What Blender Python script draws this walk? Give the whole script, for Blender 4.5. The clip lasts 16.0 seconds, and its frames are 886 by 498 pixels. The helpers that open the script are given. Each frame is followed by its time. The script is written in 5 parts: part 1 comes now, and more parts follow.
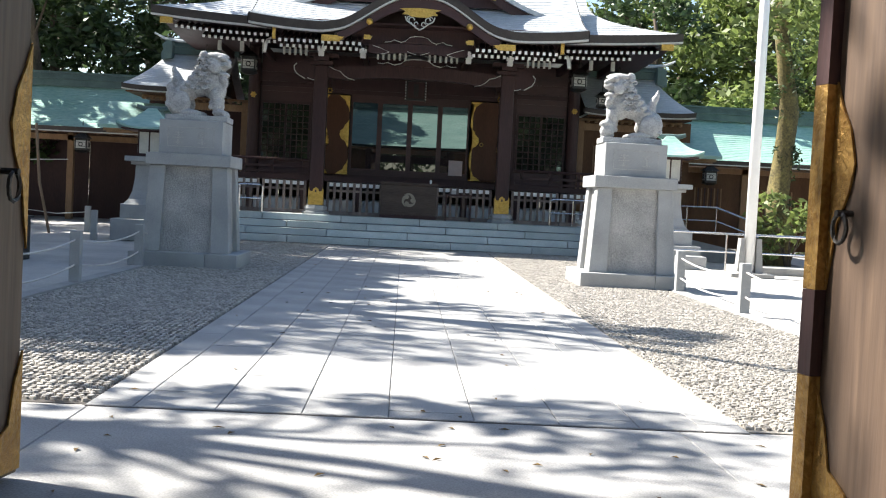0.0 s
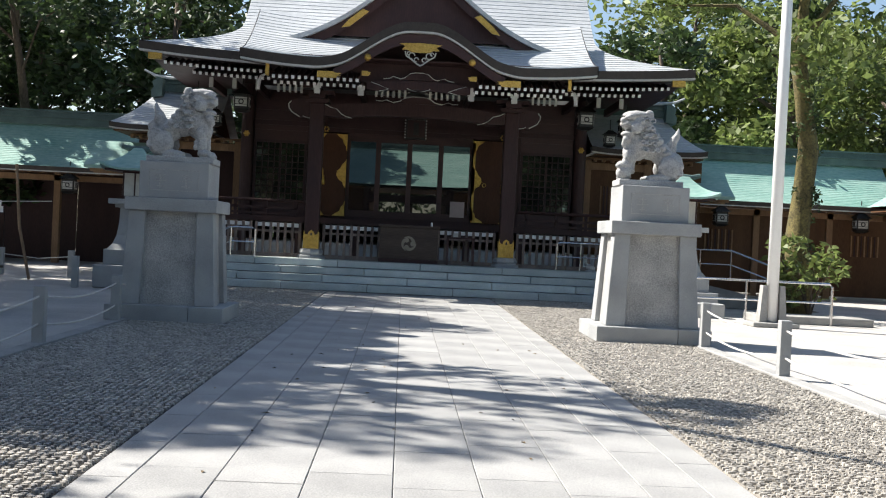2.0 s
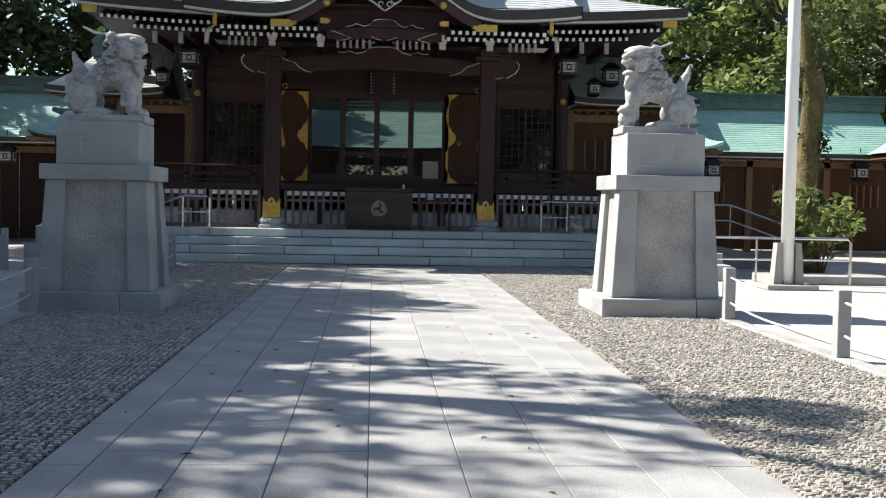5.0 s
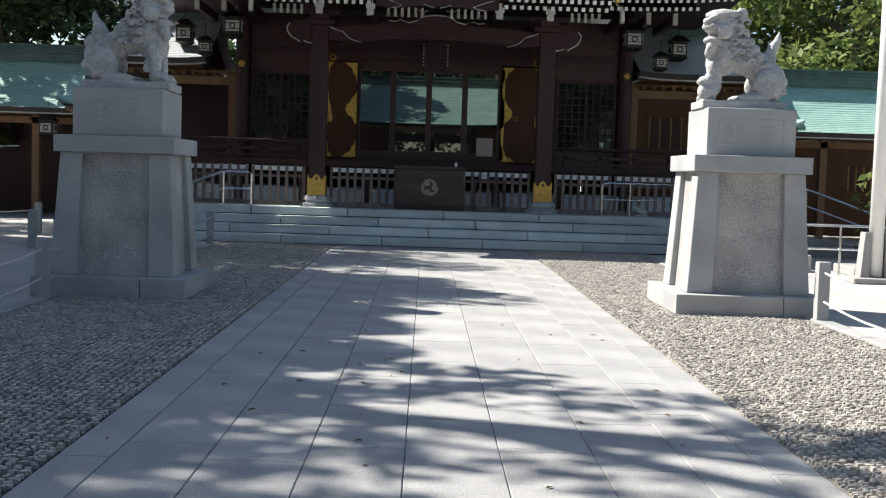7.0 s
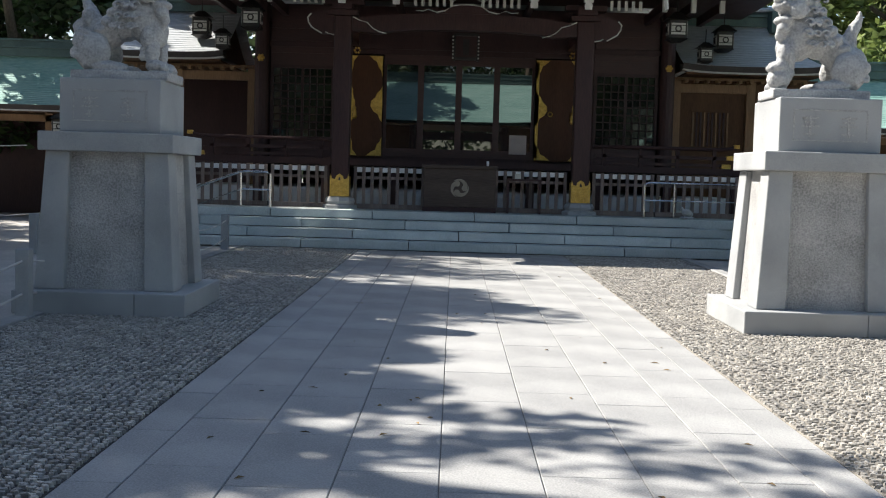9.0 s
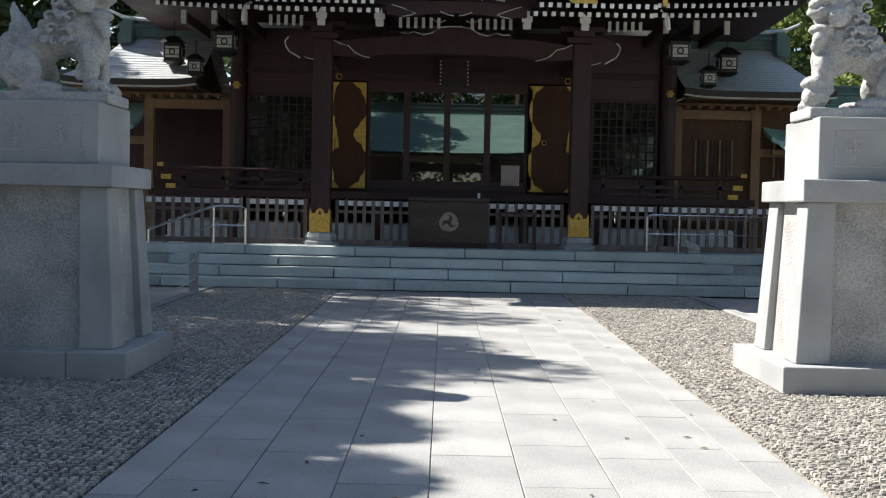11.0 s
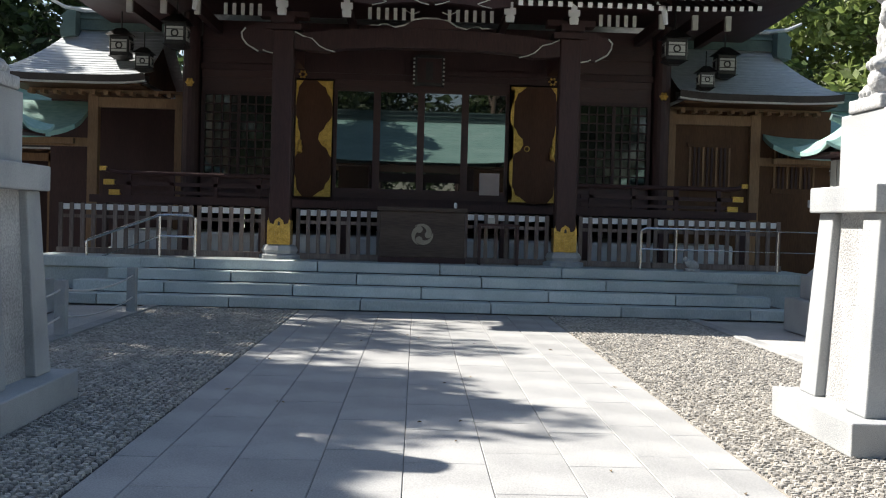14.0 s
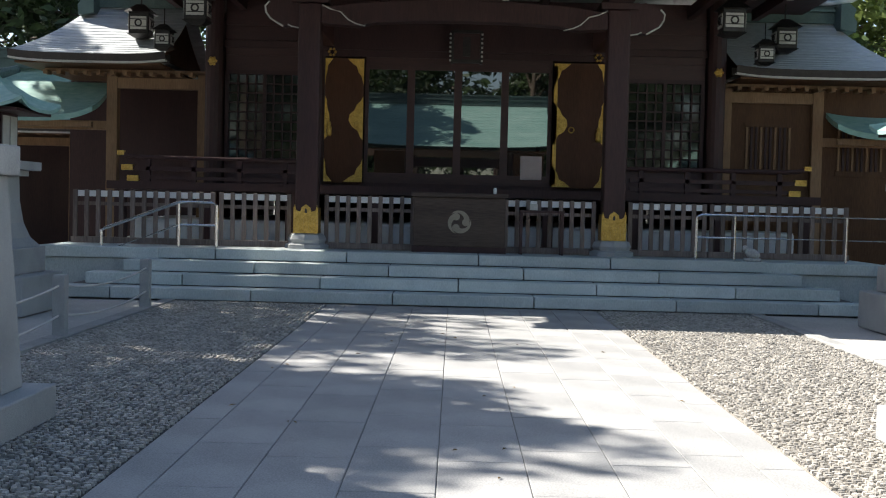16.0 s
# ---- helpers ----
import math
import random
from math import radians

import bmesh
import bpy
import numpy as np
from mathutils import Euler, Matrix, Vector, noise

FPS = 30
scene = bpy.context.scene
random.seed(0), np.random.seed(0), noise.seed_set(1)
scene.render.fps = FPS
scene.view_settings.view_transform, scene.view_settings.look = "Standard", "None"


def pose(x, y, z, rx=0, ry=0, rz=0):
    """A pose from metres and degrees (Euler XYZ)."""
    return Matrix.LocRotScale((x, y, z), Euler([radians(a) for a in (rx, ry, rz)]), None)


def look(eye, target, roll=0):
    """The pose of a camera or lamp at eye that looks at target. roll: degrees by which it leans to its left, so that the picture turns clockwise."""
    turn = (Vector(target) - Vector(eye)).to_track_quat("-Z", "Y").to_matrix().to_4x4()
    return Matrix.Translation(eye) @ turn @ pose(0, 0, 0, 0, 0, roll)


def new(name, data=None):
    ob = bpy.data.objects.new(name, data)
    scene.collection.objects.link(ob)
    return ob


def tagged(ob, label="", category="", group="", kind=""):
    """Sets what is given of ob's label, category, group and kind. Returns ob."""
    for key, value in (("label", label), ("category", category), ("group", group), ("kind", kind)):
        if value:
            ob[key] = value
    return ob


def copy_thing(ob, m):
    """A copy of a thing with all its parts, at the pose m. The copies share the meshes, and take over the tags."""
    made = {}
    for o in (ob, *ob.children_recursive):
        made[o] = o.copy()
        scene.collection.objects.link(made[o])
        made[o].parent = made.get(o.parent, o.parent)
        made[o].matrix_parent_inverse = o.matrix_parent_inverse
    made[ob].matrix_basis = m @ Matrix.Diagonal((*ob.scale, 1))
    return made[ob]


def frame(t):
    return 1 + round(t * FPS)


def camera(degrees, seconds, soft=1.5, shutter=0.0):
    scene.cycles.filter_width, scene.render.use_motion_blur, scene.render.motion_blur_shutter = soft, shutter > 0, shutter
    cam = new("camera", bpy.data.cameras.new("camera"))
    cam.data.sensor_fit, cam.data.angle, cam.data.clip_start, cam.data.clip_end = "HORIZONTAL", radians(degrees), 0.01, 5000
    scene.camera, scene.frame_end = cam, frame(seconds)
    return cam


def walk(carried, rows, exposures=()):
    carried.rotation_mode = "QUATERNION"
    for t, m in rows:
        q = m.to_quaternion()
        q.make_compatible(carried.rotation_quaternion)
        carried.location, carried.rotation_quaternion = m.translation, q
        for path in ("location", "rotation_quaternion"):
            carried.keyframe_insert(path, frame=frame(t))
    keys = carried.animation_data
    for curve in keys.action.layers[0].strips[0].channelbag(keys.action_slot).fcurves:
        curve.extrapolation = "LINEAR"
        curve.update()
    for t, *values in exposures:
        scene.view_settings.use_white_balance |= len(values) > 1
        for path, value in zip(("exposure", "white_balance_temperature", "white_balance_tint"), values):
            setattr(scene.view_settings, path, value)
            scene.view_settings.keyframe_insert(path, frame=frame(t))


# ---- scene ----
cam = camera(42.9, 16.0, soft=1.1)
PATH = [
    (0, (-0.156, -28.23, 1.276), (-0.084, -26.234, 1.188), 2.9),
    (0.5, (-0.175, -27.919, 1.34), (-0.071, -25.928, 1.19), 5.0),
    (1, (-0.185, -27.615, 1.389), (-0.1, -25.626, 1.196), 4.2),
    (1.2, (-0.192, -27.468, 1.4), (-0.088, -25.477, 1.242), 3.8),
    (1.5, (-0.202, -27.221, 1.415), (-0.061, -25.228, 1.33), 3.1),
    (2, (-0.202, -26.804, 1.426), (-0.13, -24.806, 1.404), 2.8),
    (2.5, (-0.178, -26.411, 1.424), (-0.166, -24.411, 1.411), 3.0),
    (3, (-0.214, -25.987, 1.432), (-0.101, -23.991, 1.397), 2.6),
    (3.5, (-0.212, -25.582, 1.427), (-0.124, -23.584, 1.389), 2.4),
    (4, (-0.175, -25.186, 1.41), (-0.134, -23.187, 1.36), 2.3),
    (4.2, (-0.176, -25.012, 1.412), (-0.093, -23.015, 1.358), 2.2),
    (6.3, (-0.194, -23.329, 1.451), (-0.06, -21.338, 1.318), 0.6),
    (6.5, (-0.182, -23.181, 1.451), (-0.091, -21.188, 1.318), 0.7),
    (7, (-0.121, -22.857, 1.451), (-0.088, -20.862, 1.323), 1.8),
    (7.5, (-0.125, -22.493, 1.458), (-0.009, -20.5, 1.339), 2.1),
    (8, (-0.155, -22.116, 1.455), (-0.068, -20.122, 1.324), 1.9),
    (8.2, (-0.157, -21.961, 1.455), (-0.14, -19.966, 1.317), 1.7),
    (10.3, (-0.159, -20.294, 1.504), (-0.187, -18.297, 1.407), 1.6),
    (10.5, (-0.158, -20.131, 1.505), (-0.155, -18.133, 1.415), 1.4),
    (11, (-0.14, -19.723, 1.495), (-0.141, -17.724, 1.42), 1.2),
    (11.5, (-0.122, -19.353, 1.491), (-0.149, -17.354, 1.447), 1.7),
    (12, (-0.112, -19.009, 1.479), (-0.075, -17.011, 1.398), 1.5),
    (12.5, (-0.117, -18.685, 1.463), (-0.103, -16.687, 1.376), 1.2),
    (13, (-0.151, -18.365, 1.464), (-0.261, -16.369, 1.435), 1.8),
    (13.5, (-0.175, -17.992, 1.468), (-0.181, -15.992, 1.45), 1.9),
    (14, (-0.151, -17.614, 1.47), (-0.103, -15.616, 1.418), 1.6),
    (14.5, (-0.093, -17.254, 1.471), (-0.129, -15.254, 1.445), 1.8),
    (15, (-0.124, -16.931, 1.466), (-0.135, -14.932, 1.399), 2.0),
    (15.5, (-0.147, -16.593, 1.462), (-0.122, -14.596, 1.366), 1.8),
    (16, (-0.129, -16.241, 1.482), (-0.148, -14.243, 1.403), 1.4),
]
walk(cam, [(t, look(eye, target, roll)) for t, eye, target, roll in PATH],
     [(0, 1.85), (1.0, 1.65), (1.5, 1.45), (2.0, 1.25), (3.5, 1.25), (7, 1.24), (12, 1.25), (14, 1.35), (16, 1.5)])

# ---- world and sun ----
SUN_TO = Vector((-0.66, 0.25, 0.70)).normalized()
world = bpy.data.worlds.new("sky")
scene.world = world
world.use_nodes = True
wn = world.node_tree.nodes
sky = wn.new("ShaderNodeTexSky")
sky.sky_type, sky.sun_disc = "NISHITA", False
sky.sun_elevation, sky.sun_rotation = radians(44), radians(-69)
wn["Background"].inputs["Strength"].default_value = 0.071
world.node_tree.links.new(sky.outputs[0], wn["Background"].inputs["Color"])
sun = new("sun", bpy.data.lights.new("sun", "SUN"))
sun.data.energy, sun.data.angle, sun.data.color = 5.0, radians(0.55), (1.0, 0.95, 0.88)
sun.matrix_world = look((0, 0, 30), Vector((0, 0, 30)) - SUN_TO)


# ---- materials ----
def mat(name, c1, c2, rough=0.7, metal=0.0, scale=6.0, fine=60.0, bump=0.2, spots=0.0, stretch=(1, 1, 1), rnd=0.0, island=0.0, spec=0.5):
    """Two colours mixed by broad and fine noise, with relief."""
    m = bpy.data.materials.new(name)
    m.use_nodes = True
    n, l = m.node_tree.nodes, m.node_tree.links
    b = n["Principled BSDF"]
    b.inputs["Roughness"].default_value, b.inputs["Metallic"].default_value = rough, metal
    b.inputs["Specular IOR Level"].default_value = spec
    tc = n.new("ShaderNodeTexCoord")
    mp = n.new("ShaderNodeMapping")
    mp.inputs["Scale"].default_value = stretch
    l.new(tc.outputs["Object"], mp.inputs[0])
    a = n.new("ShaderNodeTexNoise")
    a.inputs["Scale"].default_value, a.inputs["Detail"].default_value = scale, 5
    f = n.new("ShaderNodeTexNoise")
    f.inputs["Scale"].default_value, f.inputs["Detail"].default_value = fine, 3
    l.new(mp.outputs[0], a.inputs[0]), l.new(mp.outputs[0], f.inputs[0])
    mx = n.new("ShaderNodeMath")
    mx.operation = "MULTIPLY_ADD"
    mx.inputs[1].default_value = 0.55
    l.new(f.outputs[0], mx.inputs[0])
    half = n.new("ShaderNodeMath")
    half.operation = "MULTIPLY"
    half.inputs[1].default_value = 0.5
    l.new(a.outputs[0], half.inputs[0]), l.new(half.outputs[0], mx.inputs[2])
    ramp = n.new("ShaderNodeValToRGB")
    ramp.color_ramp.elements[0].position, ramp.color_ramp.elements[1].position = 0.33, 0.7
    ramp.color_ramp.elements[0].color, ramp.color_ramp.elements[1].color = (*c1, 1), (*c2, 1)
    l.new(mx.outputs[0], ramp.inputs[0])
    out = ramp.outputs[0]
    if rnd or island:
        src = n.new("ShaderNodeObjectInfo").outputs["Random"] if rnd else n.new("ShaderNodeNewGeometry").outputs["Random Per Island"]
        k = rnd or island
        mr = n.new("ShaderNodeMapRange")
        mr.inputs["To Min"].default_value, mr.inputs["To Max"].default_value = 1 - k, 1 + k
        l.new(src, mr.inputs[0])
        hs = n.new("ShaderNodeHueSaturation")
        l.new(out, hs.inputs["Color"]), l.new(mr.outputs[0], hs.inputs["Value"])
        out = hs.outputs[0]
    l.new(out, b.inputs["Base Color"])
    bp = n.new("ShaderNodeBump")
    bp.inputs["Strength"].default_value, bp.inputs["Distance"].default_value = bump, 0.02
    l.new(f.outputs[0], bp.inputs["Height"]), l.new(bp.outputs[0], b.inputs["Normal"])
    return m


GRANITE = mat("pale_granite", (0.22, 0.23, 0.235), (0.44, 0.445, 0.44), 0.8, scale=1.6, fine=150, bump=0.3)
GRANITE_ROUGH = mat("hammered_granite", (0.20, 0.20, 0.195), (0.58, 0.57, 0.55), 0.9, scale=2, fine=60, bump=1.0)
STATUE = mat("carved_granite", (0.25, 0.25, 0.25), (0.5, 0.5, 0.49), 0.85, scale=9, fine=45, bump=0.5)
PAVE = mat("paving_granite", (0.19, 0.19, 0.188), (0.385, 0.382, 0.368), 0.75, scale=1.5, fine=90, bump=0.18, rnd=0.06)
STEP = mat("step_granite", (0.34, 0.39, 0.39), (0.58, 0.625, 0.615), 0.7, scale=1.6, fine=80, bump=0.15, rnd=0.12, stretch=(1, 1, 0.4))
JOINT = mat("dark_joint", (0.10, 0.095, 0.09), (0.17, 0.16, 0.15), 0.95)
COURT = mat("pale_gravel", (0.30, 0.29, 0.27), (0.50, 0.48, 0.45), 0.95, scale=0.8, fine=45, bump=0.6)
PEBBLE = mat("cobble_pebble", (0.17, 0.16, 0.145), (0.47, 0.44, 0.39), 0.45, scale=5, fine=70, bump=0.2, island=0.35)
PEBBLE_ONE = mat("cobble_pebble_single", (0.17, 0.16, 0.145), (0.47, 0.44, 0.39), 0.45, scale=5, fine=70, bump=0.2, rnd=0.35)
# Cobble bed in two tones: west darkened as shade, east lightened as sunlight.
SHADED_MORTAR = mat("shaded_cobble_mortar", (0.036, 0.032, 0.028), (0.085, 0.076, 0.066), 0.95, fine=40, bump=0.5)
SUNLIT_SANDBED = mat("sunlit_sandy_cobble_bed", (0.20, 0.18, 0.15), (0.36, 0.33, 0.28), 0.95, fine=40, bump=0.5)
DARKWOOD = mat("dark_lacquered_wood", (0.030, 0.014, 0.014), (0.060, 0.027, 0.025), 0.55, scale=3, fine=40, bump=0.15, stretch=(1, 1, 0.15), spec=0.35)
REDWOOD = mat("red_brown_wood", (0.036, 0.014, 0.013), (0.070, 0.027, 0.023), 0.5, scale=3, fine=40, bump=0.1, stretch=(0.15, 1, 1), spec=0.5)
DOORWOOD = mat("door_brown_wood", (0.055, 0.022, 0.010), (0.095, 0.038, 0.018), 0.45, scale=3, fine=50, bump=0.1, stretch=(1, 1, 0.12), spec=0.22)
FENCEWOOD = mat("grey_brown_fence_wood", (0.085, 0.06, 0.05), (0.23, 0.18, 0.155), 0.7, scale=5, fine=60, bump=0.3, stretch=(1, 1, 0.1), rnd=0.3)
BOXWOOD = mat("weathered_box_wood", (0.045, 0.032, 0.027), (0.10, 0.075, 0.06), 0.65, scale=4, fine=50, bump=0.3, stretch=(0.1, 1, 1), spec=0.22)
LIGHTWOOD = mat("light_brown_timber", (0.17, 0.095, 0.045), (0.31, 0.185, 0.095), 0.65, scale=3, fine=50, bump=0.2, stretch=(1, 1, 0.12))
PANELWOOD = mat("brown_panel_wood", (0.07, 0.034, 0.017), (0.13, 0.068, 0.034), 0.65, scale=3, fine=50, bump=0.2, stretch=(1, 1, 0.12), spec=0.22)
BRASS_OLD = mat("aged_brass", (0.20, 0.10, 0.025), (0.46, 0.28, 0.085), 0.4, 0.7, scale=10, fine=35, bump=0.6)
GATEWOOD = mat("gate_door_wood", (0.04, 0.023, 0.015), (0.12, 0.078, 0.05), 0.55, scale=2.0, fine=28, bump=0.15, stretch=(1, 1, 0.06))
GOLD = mat("gilt_brass", (0.42, 0.24, 0.045), (0.76, 0.50, 0.13), 0.35, 0.75, scale=14, fine=45, bump=0.8)
WHITE = mat("white_paint", (0.72, 0.72, 0.70), (0.82, 0.82, 0.80), 0.6)
PLASTER = mat("white_plaster", (0.6, 0.6, 0.58), (0.78, 0.78, 0.76), 0.8)
COPPER_GREY = mat("grey_copper_roofing", (0.36, 0.385, 0.40), (0.54, 0.56, 0.57), 0.5, 0.1, scale=2, fine=18, bump=0.12, stretch=(0.4, 1, 1))
COPPER_GREEN = mat("green_copper_roofing", (0.17, 0.34, 0.29), (0.35, 0.51, 0.45), 0.55, 0.05, scale=1.5, fine=15, bump=0.12, stretch=(0.4, 1, 1))
RIDGE = mat("dark_green_ridge_copper", (0.05, 0.085, 0.08), (0.12, 0.18, 0.165), 0.6, 0.1, scale=3)
FASCIA = mat("dark_eave_fascia", (0.025, 0.02, 0.018), (0.055, 0.045, 0.04), 0.6)
STEEL = mat("stainless_steel", (0.55, 0.55, 0.55), (0.7, 0.7, 0.7), 0.25, 0.95, bump=0.02)
POLE = mat("white_pole_paint", (0.74, 0.74, 0.73), (0.82, 0.82, 0.81), 0.4, bump=0.03)
CONCRETE = mat("grey_concrete", (0.22, 0.22, 0.21), (0.38, 0.37, 0.35), 0.9, scale=4, fine=60, bump=0.3)
ROPE = mat("pale_rope", (0.45, 0.44, 0.42), (0.65, 0.63, 0.6), 0.9, fine=150, bump=0.4)
BARK = mat("bark", (0.045, 0.033, 0.024), (0.13, 0.10, 0.07), 0.95, scale=5, fine=24, bump=0.9, stretch=(1, 1, 0.25))
MOSSBARK = mat("mossy_bark", (0.03, 0.027, 0.014), (0.19, 0.155, 0.055), 0.95, scale=3, fine=20, bump=0.9)
BLACKIRON = mat("black_bronze", (0.02, 0.02, 0.02), (0.06, 0.055, 0.05), 0.45, 0.6)
PAPER = mat("lantern_paper", (0.42, 0.42, 0.38), (0.58, 0.57, 0.52), 0.7)
# Indoor shade put into one dark colour for the room surfaces.
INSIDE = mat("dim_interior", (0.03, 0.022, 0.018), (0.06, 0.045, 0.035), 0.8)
PALEPINK = mat("notice_paper", (0.45, 0.36, 0.34), (0.55, 0.46, 0.43), 0.7)
BAMBOO = mat("weathered_bamboo", (0.16, 0.10, 0.06), (0.3, 0.2, 0.12), 0.6)


def leaf_mat(name, c1, c2, through_light=0.28):
    m = mat(name, c1, c2, 0.5, scale=0.5, fine=8, bump=0.0, island=0.45)
    n, l = m.node_tree.nodes, m.node_tree.links
    b = n["Principled BSDF"]
    src = b.inputs["Base Color"].links[0].from_socket
    tr = n.new("ShaderNodeBsdfTranslucent")
    l.new(src, tr.inputs[0])
    mix = n.new("ShaderNodeMixShader")
    mix.inputs[0].default_value = through_light
    l.new(b.outputs[0], mix.inputs[1]), l.new(tr.outputs[0], mix.inputs[2])
    l.new(mix.outputs[0], n["Material Output"].inputs[0])
    return m


LEAF = leaf_mat("evergreen_leaf", (0.022, 0.042, 0.013), (0.06, 0.095, 0.03))
LEAF_LIGHT = leaf_mat("bright_leaf", (0.09, 0.125, 0.03), (0.20, 0.25, 0.075), 0.45)
DRYLEAF = mat("dry_leaf", (0.10, 0.06, 0.03), (0.30, 0.20, 0.06), 0.8, rnd=0.5)


def glass_mat(name, coat, ior, rough):
    m = bpy.data.materials.new(name)
    m.use_nodes = True
    b = m.node_tree.nodes["Principled BSDF"]
    b.inputs["Base Color"].default_value = (0.012, 0.014, 0.014, 1)
    b.inputs["Roughness"].default_value, b.inputs["IOR"].default_value = rough, 1.5
    b.inputs["Specular IOR Level"].default_value = 1.0
    b.inputs["Coat Weight"].default_value, b.inputs["Coat Roughness"].default_value = coat, rough
    b.inputs["Coat IOR"].default_value = ior
    return m


GLASS = glass_mat("dark_window_glass", 1.0, 1.8, 0.015)
OLDGLASS = glass_mat("dull_lattice_glass", 0.15, 1.5, 0.05)


# ---- mesh helpers ----
def box(bm, x0, x1, y0, y1, z0, z1, c=0.0):
    """A box; c chamfers its upper edges."""
    rings = [(0, z0), (0, z1)] if c == 0 else [(0, z0), (0, z1 - c), (c, z1)]
    vs = [[bm.verts.new(p) for p in ((x0 + i, y0 + i, z), (x1 - i, y0 + i, z), (x1 - i, y1 - i, z), (x0 + i, y1 - i, z))] for i, z in rings]
    bm.faces.new(vs[0][::-1]), bm.faces.new(vs[-1])
    for a, b in zip(vs, vs[1:]):
        for k in range(4):
            bm.faces.new((a[k], a[(k + 1) % 4], b[(k + 1) % 4], b[k]))
    return bm


def boxes(*rows):
    bm = bmesh.new()
    for r in rows:
        box(bm, *r)
    return bm


def frustum(bm, low, high):
    """A block between two rectangles (x0, x1, y0, y1, z)."""
    v = []
    for x0, x1, y0, y1, z in (low, high):
        v.append([bm.verts.new(p) for p in ((x0, y0, z), (x1, y0, z), (x1, y1, z), (x0, y1, z))])
    bm.faces.new(v[0][::-1]), bm.faces.new(v[1])
    for k in range(4):
        bm.faces.new((v[0][k], v[0][(k + 1) % 4], v[1][(k + 1) % 4], v[1][k]))
    return bm


def tube(bm, pts, radii, sides=8):
    """A tube along points; radii one number or one for each point."""
    pts = [Vector(p) for p in pts]
    if not isinstance(radii, (list, tuple)):
        radii = [radii] * len(pts)
    rings = []
    for i, p in enumerate(pts):
        d = (pts[min(i + 1, len(pts) - 1)] - pts[max(i - 1, 0)]).normalized()
        a = d.orthogonal().normalized() if abs(d.z) < 0.95 else Vector((1, 0, 0)).cross(d).normalized()
        b = d.cross(a)
        rings.append([bm.verts.new(p + radii[i] * (math.cos(6.2832 * k / sides) * a + math.sin(6.2832 * k / sides) * b)) for k in range(sides)])
    for r0, r1 in zip(rings, rings[1:]):
        # align the rings to avoid twist
        s = min(range(sides), key=lambda q: (r1[q].co - r0[0].co).length)
        for k in range(sides):
            bm.faces.new((r0[k], r0[(k + 1) % sides], r1[(k + 1 + s) % sides], r1[(k + s) % sides]))
    bm.faces.new(rings[0][::-1]), bm.faces.new(rings[-1])
    return bm


def lathe(bm, prof, sides=16, at=(0, 0)):
    rings = [[bm.verts.new((at[0] + r * math.cos(6.2832 * k / sides), at[1] + r * math.sin(6.2832 * k / sides), z)) for k in range(sides)] for r, z in prof]
    for a, b in zip(rings, rings[1:]):
        for k in range(sides):
            bm.faces.new((a[k], a[(k + 1) % sides], b[(k + 1) % sides], b[k]))
    bm.faces.new(rings[0][::-1]), bm.faces.new(rings[-1])
    return bm


def plate(bm, outline, y0, y1):
    """An upright plate with an outline in x and z, from y0 back to y1."""
    a = [bm.verts.new((x, y0, z)) for x, z in outline]
    b = [bm.verts.new((x, y1, z)) for x, z in outline]
    bm.faces.new(a), bm.faces.new(b[::-1])
    for k in range(len(a)):
        q = (k + 1) % len(a)
        bm.faces.new((a[q], a[k], b[k], b[q]))
    return bm


def grid(bm, f, nu, nv, thick=0.0):
    """A sheet f(u, v) for u, v in 0..1, with a thickness downwards."""
    top = [[bm.verts.new(f(i / nu, j / nv)) for j in range(nv + 1)] for i in range(nu + 1)]
    for i in range(nu):
        for j in range(nv):
            bm.faces.new((top[i][j], top[i + 1][j], top[i + 1][j + 1], top[i][j + 1]))
    if thick:
        low = [[bm.verts.new(v.co - Vector((0, 0, thick))) for v in r] for r in top]
        for i in range(nu):
            for j in range(nv):
                bm.faces.new((low[i][j], low[i][j + 1], low[i + 1][j + 1], low[i + 1][j]))
        for i in range(nu):
            bm.faces.new((top[i][0], low[i][0], low[i + 1][0], top[i + 1][0]))
            bm.faces.new((top[i][nv], top[i + 1][nv], low[i + 1][nv], low[i][nv]))
        for j in range(nv):
            bm.faces.new((top[0][j], top[0][j + 1], low[0][j + 1], low[0][j]))
            bm.faces.new((top[nu][j], low[nu][j], low[nu][j + 1], top[nu][j + 1]))
    return bm


def mesh_of(name, bm, material, smooth=False):
    bmesh.ops.recalc_face_normals(bm, faces=bm.faces[:])
    me = bpy.data.meshes.new(name)
    bm.to_mesh(me)
    bm.free()
    me.materials.append(material)
    if smooth:
        me.shade_smooth()
    return me


def part(name, bm, material, parent, label="", smooth=False, at=None):
    """One mesh object under a thing or part, built in the parent's own space."""
    ob = new(name, bm if isinstance(bm, bpy.types.Mesh) else mesh_of(name, bm, material, smooth))
    ob.parent = parent
    if at is not None:
        ob.matrix_basis = at if isinstance(at, Matrix) else Matrix.Translation(at)
    if label:
        tagged(ob, label)
    return ob


def thing(name, label, category, group="", kind="", at=(0, 0, 0)):
    ob = new(name)
    ob.location = at
    return tagged(ob, label, category, group, kind)


def solid(name, bm, material, label, category, group="", kind="", smooth=False, at=(0, 0, 0)):
    ob = new(name, mesh_of(name, bm, material, smooth))
    ob.location = at
    return tagged(ob, label, category, group, kind)


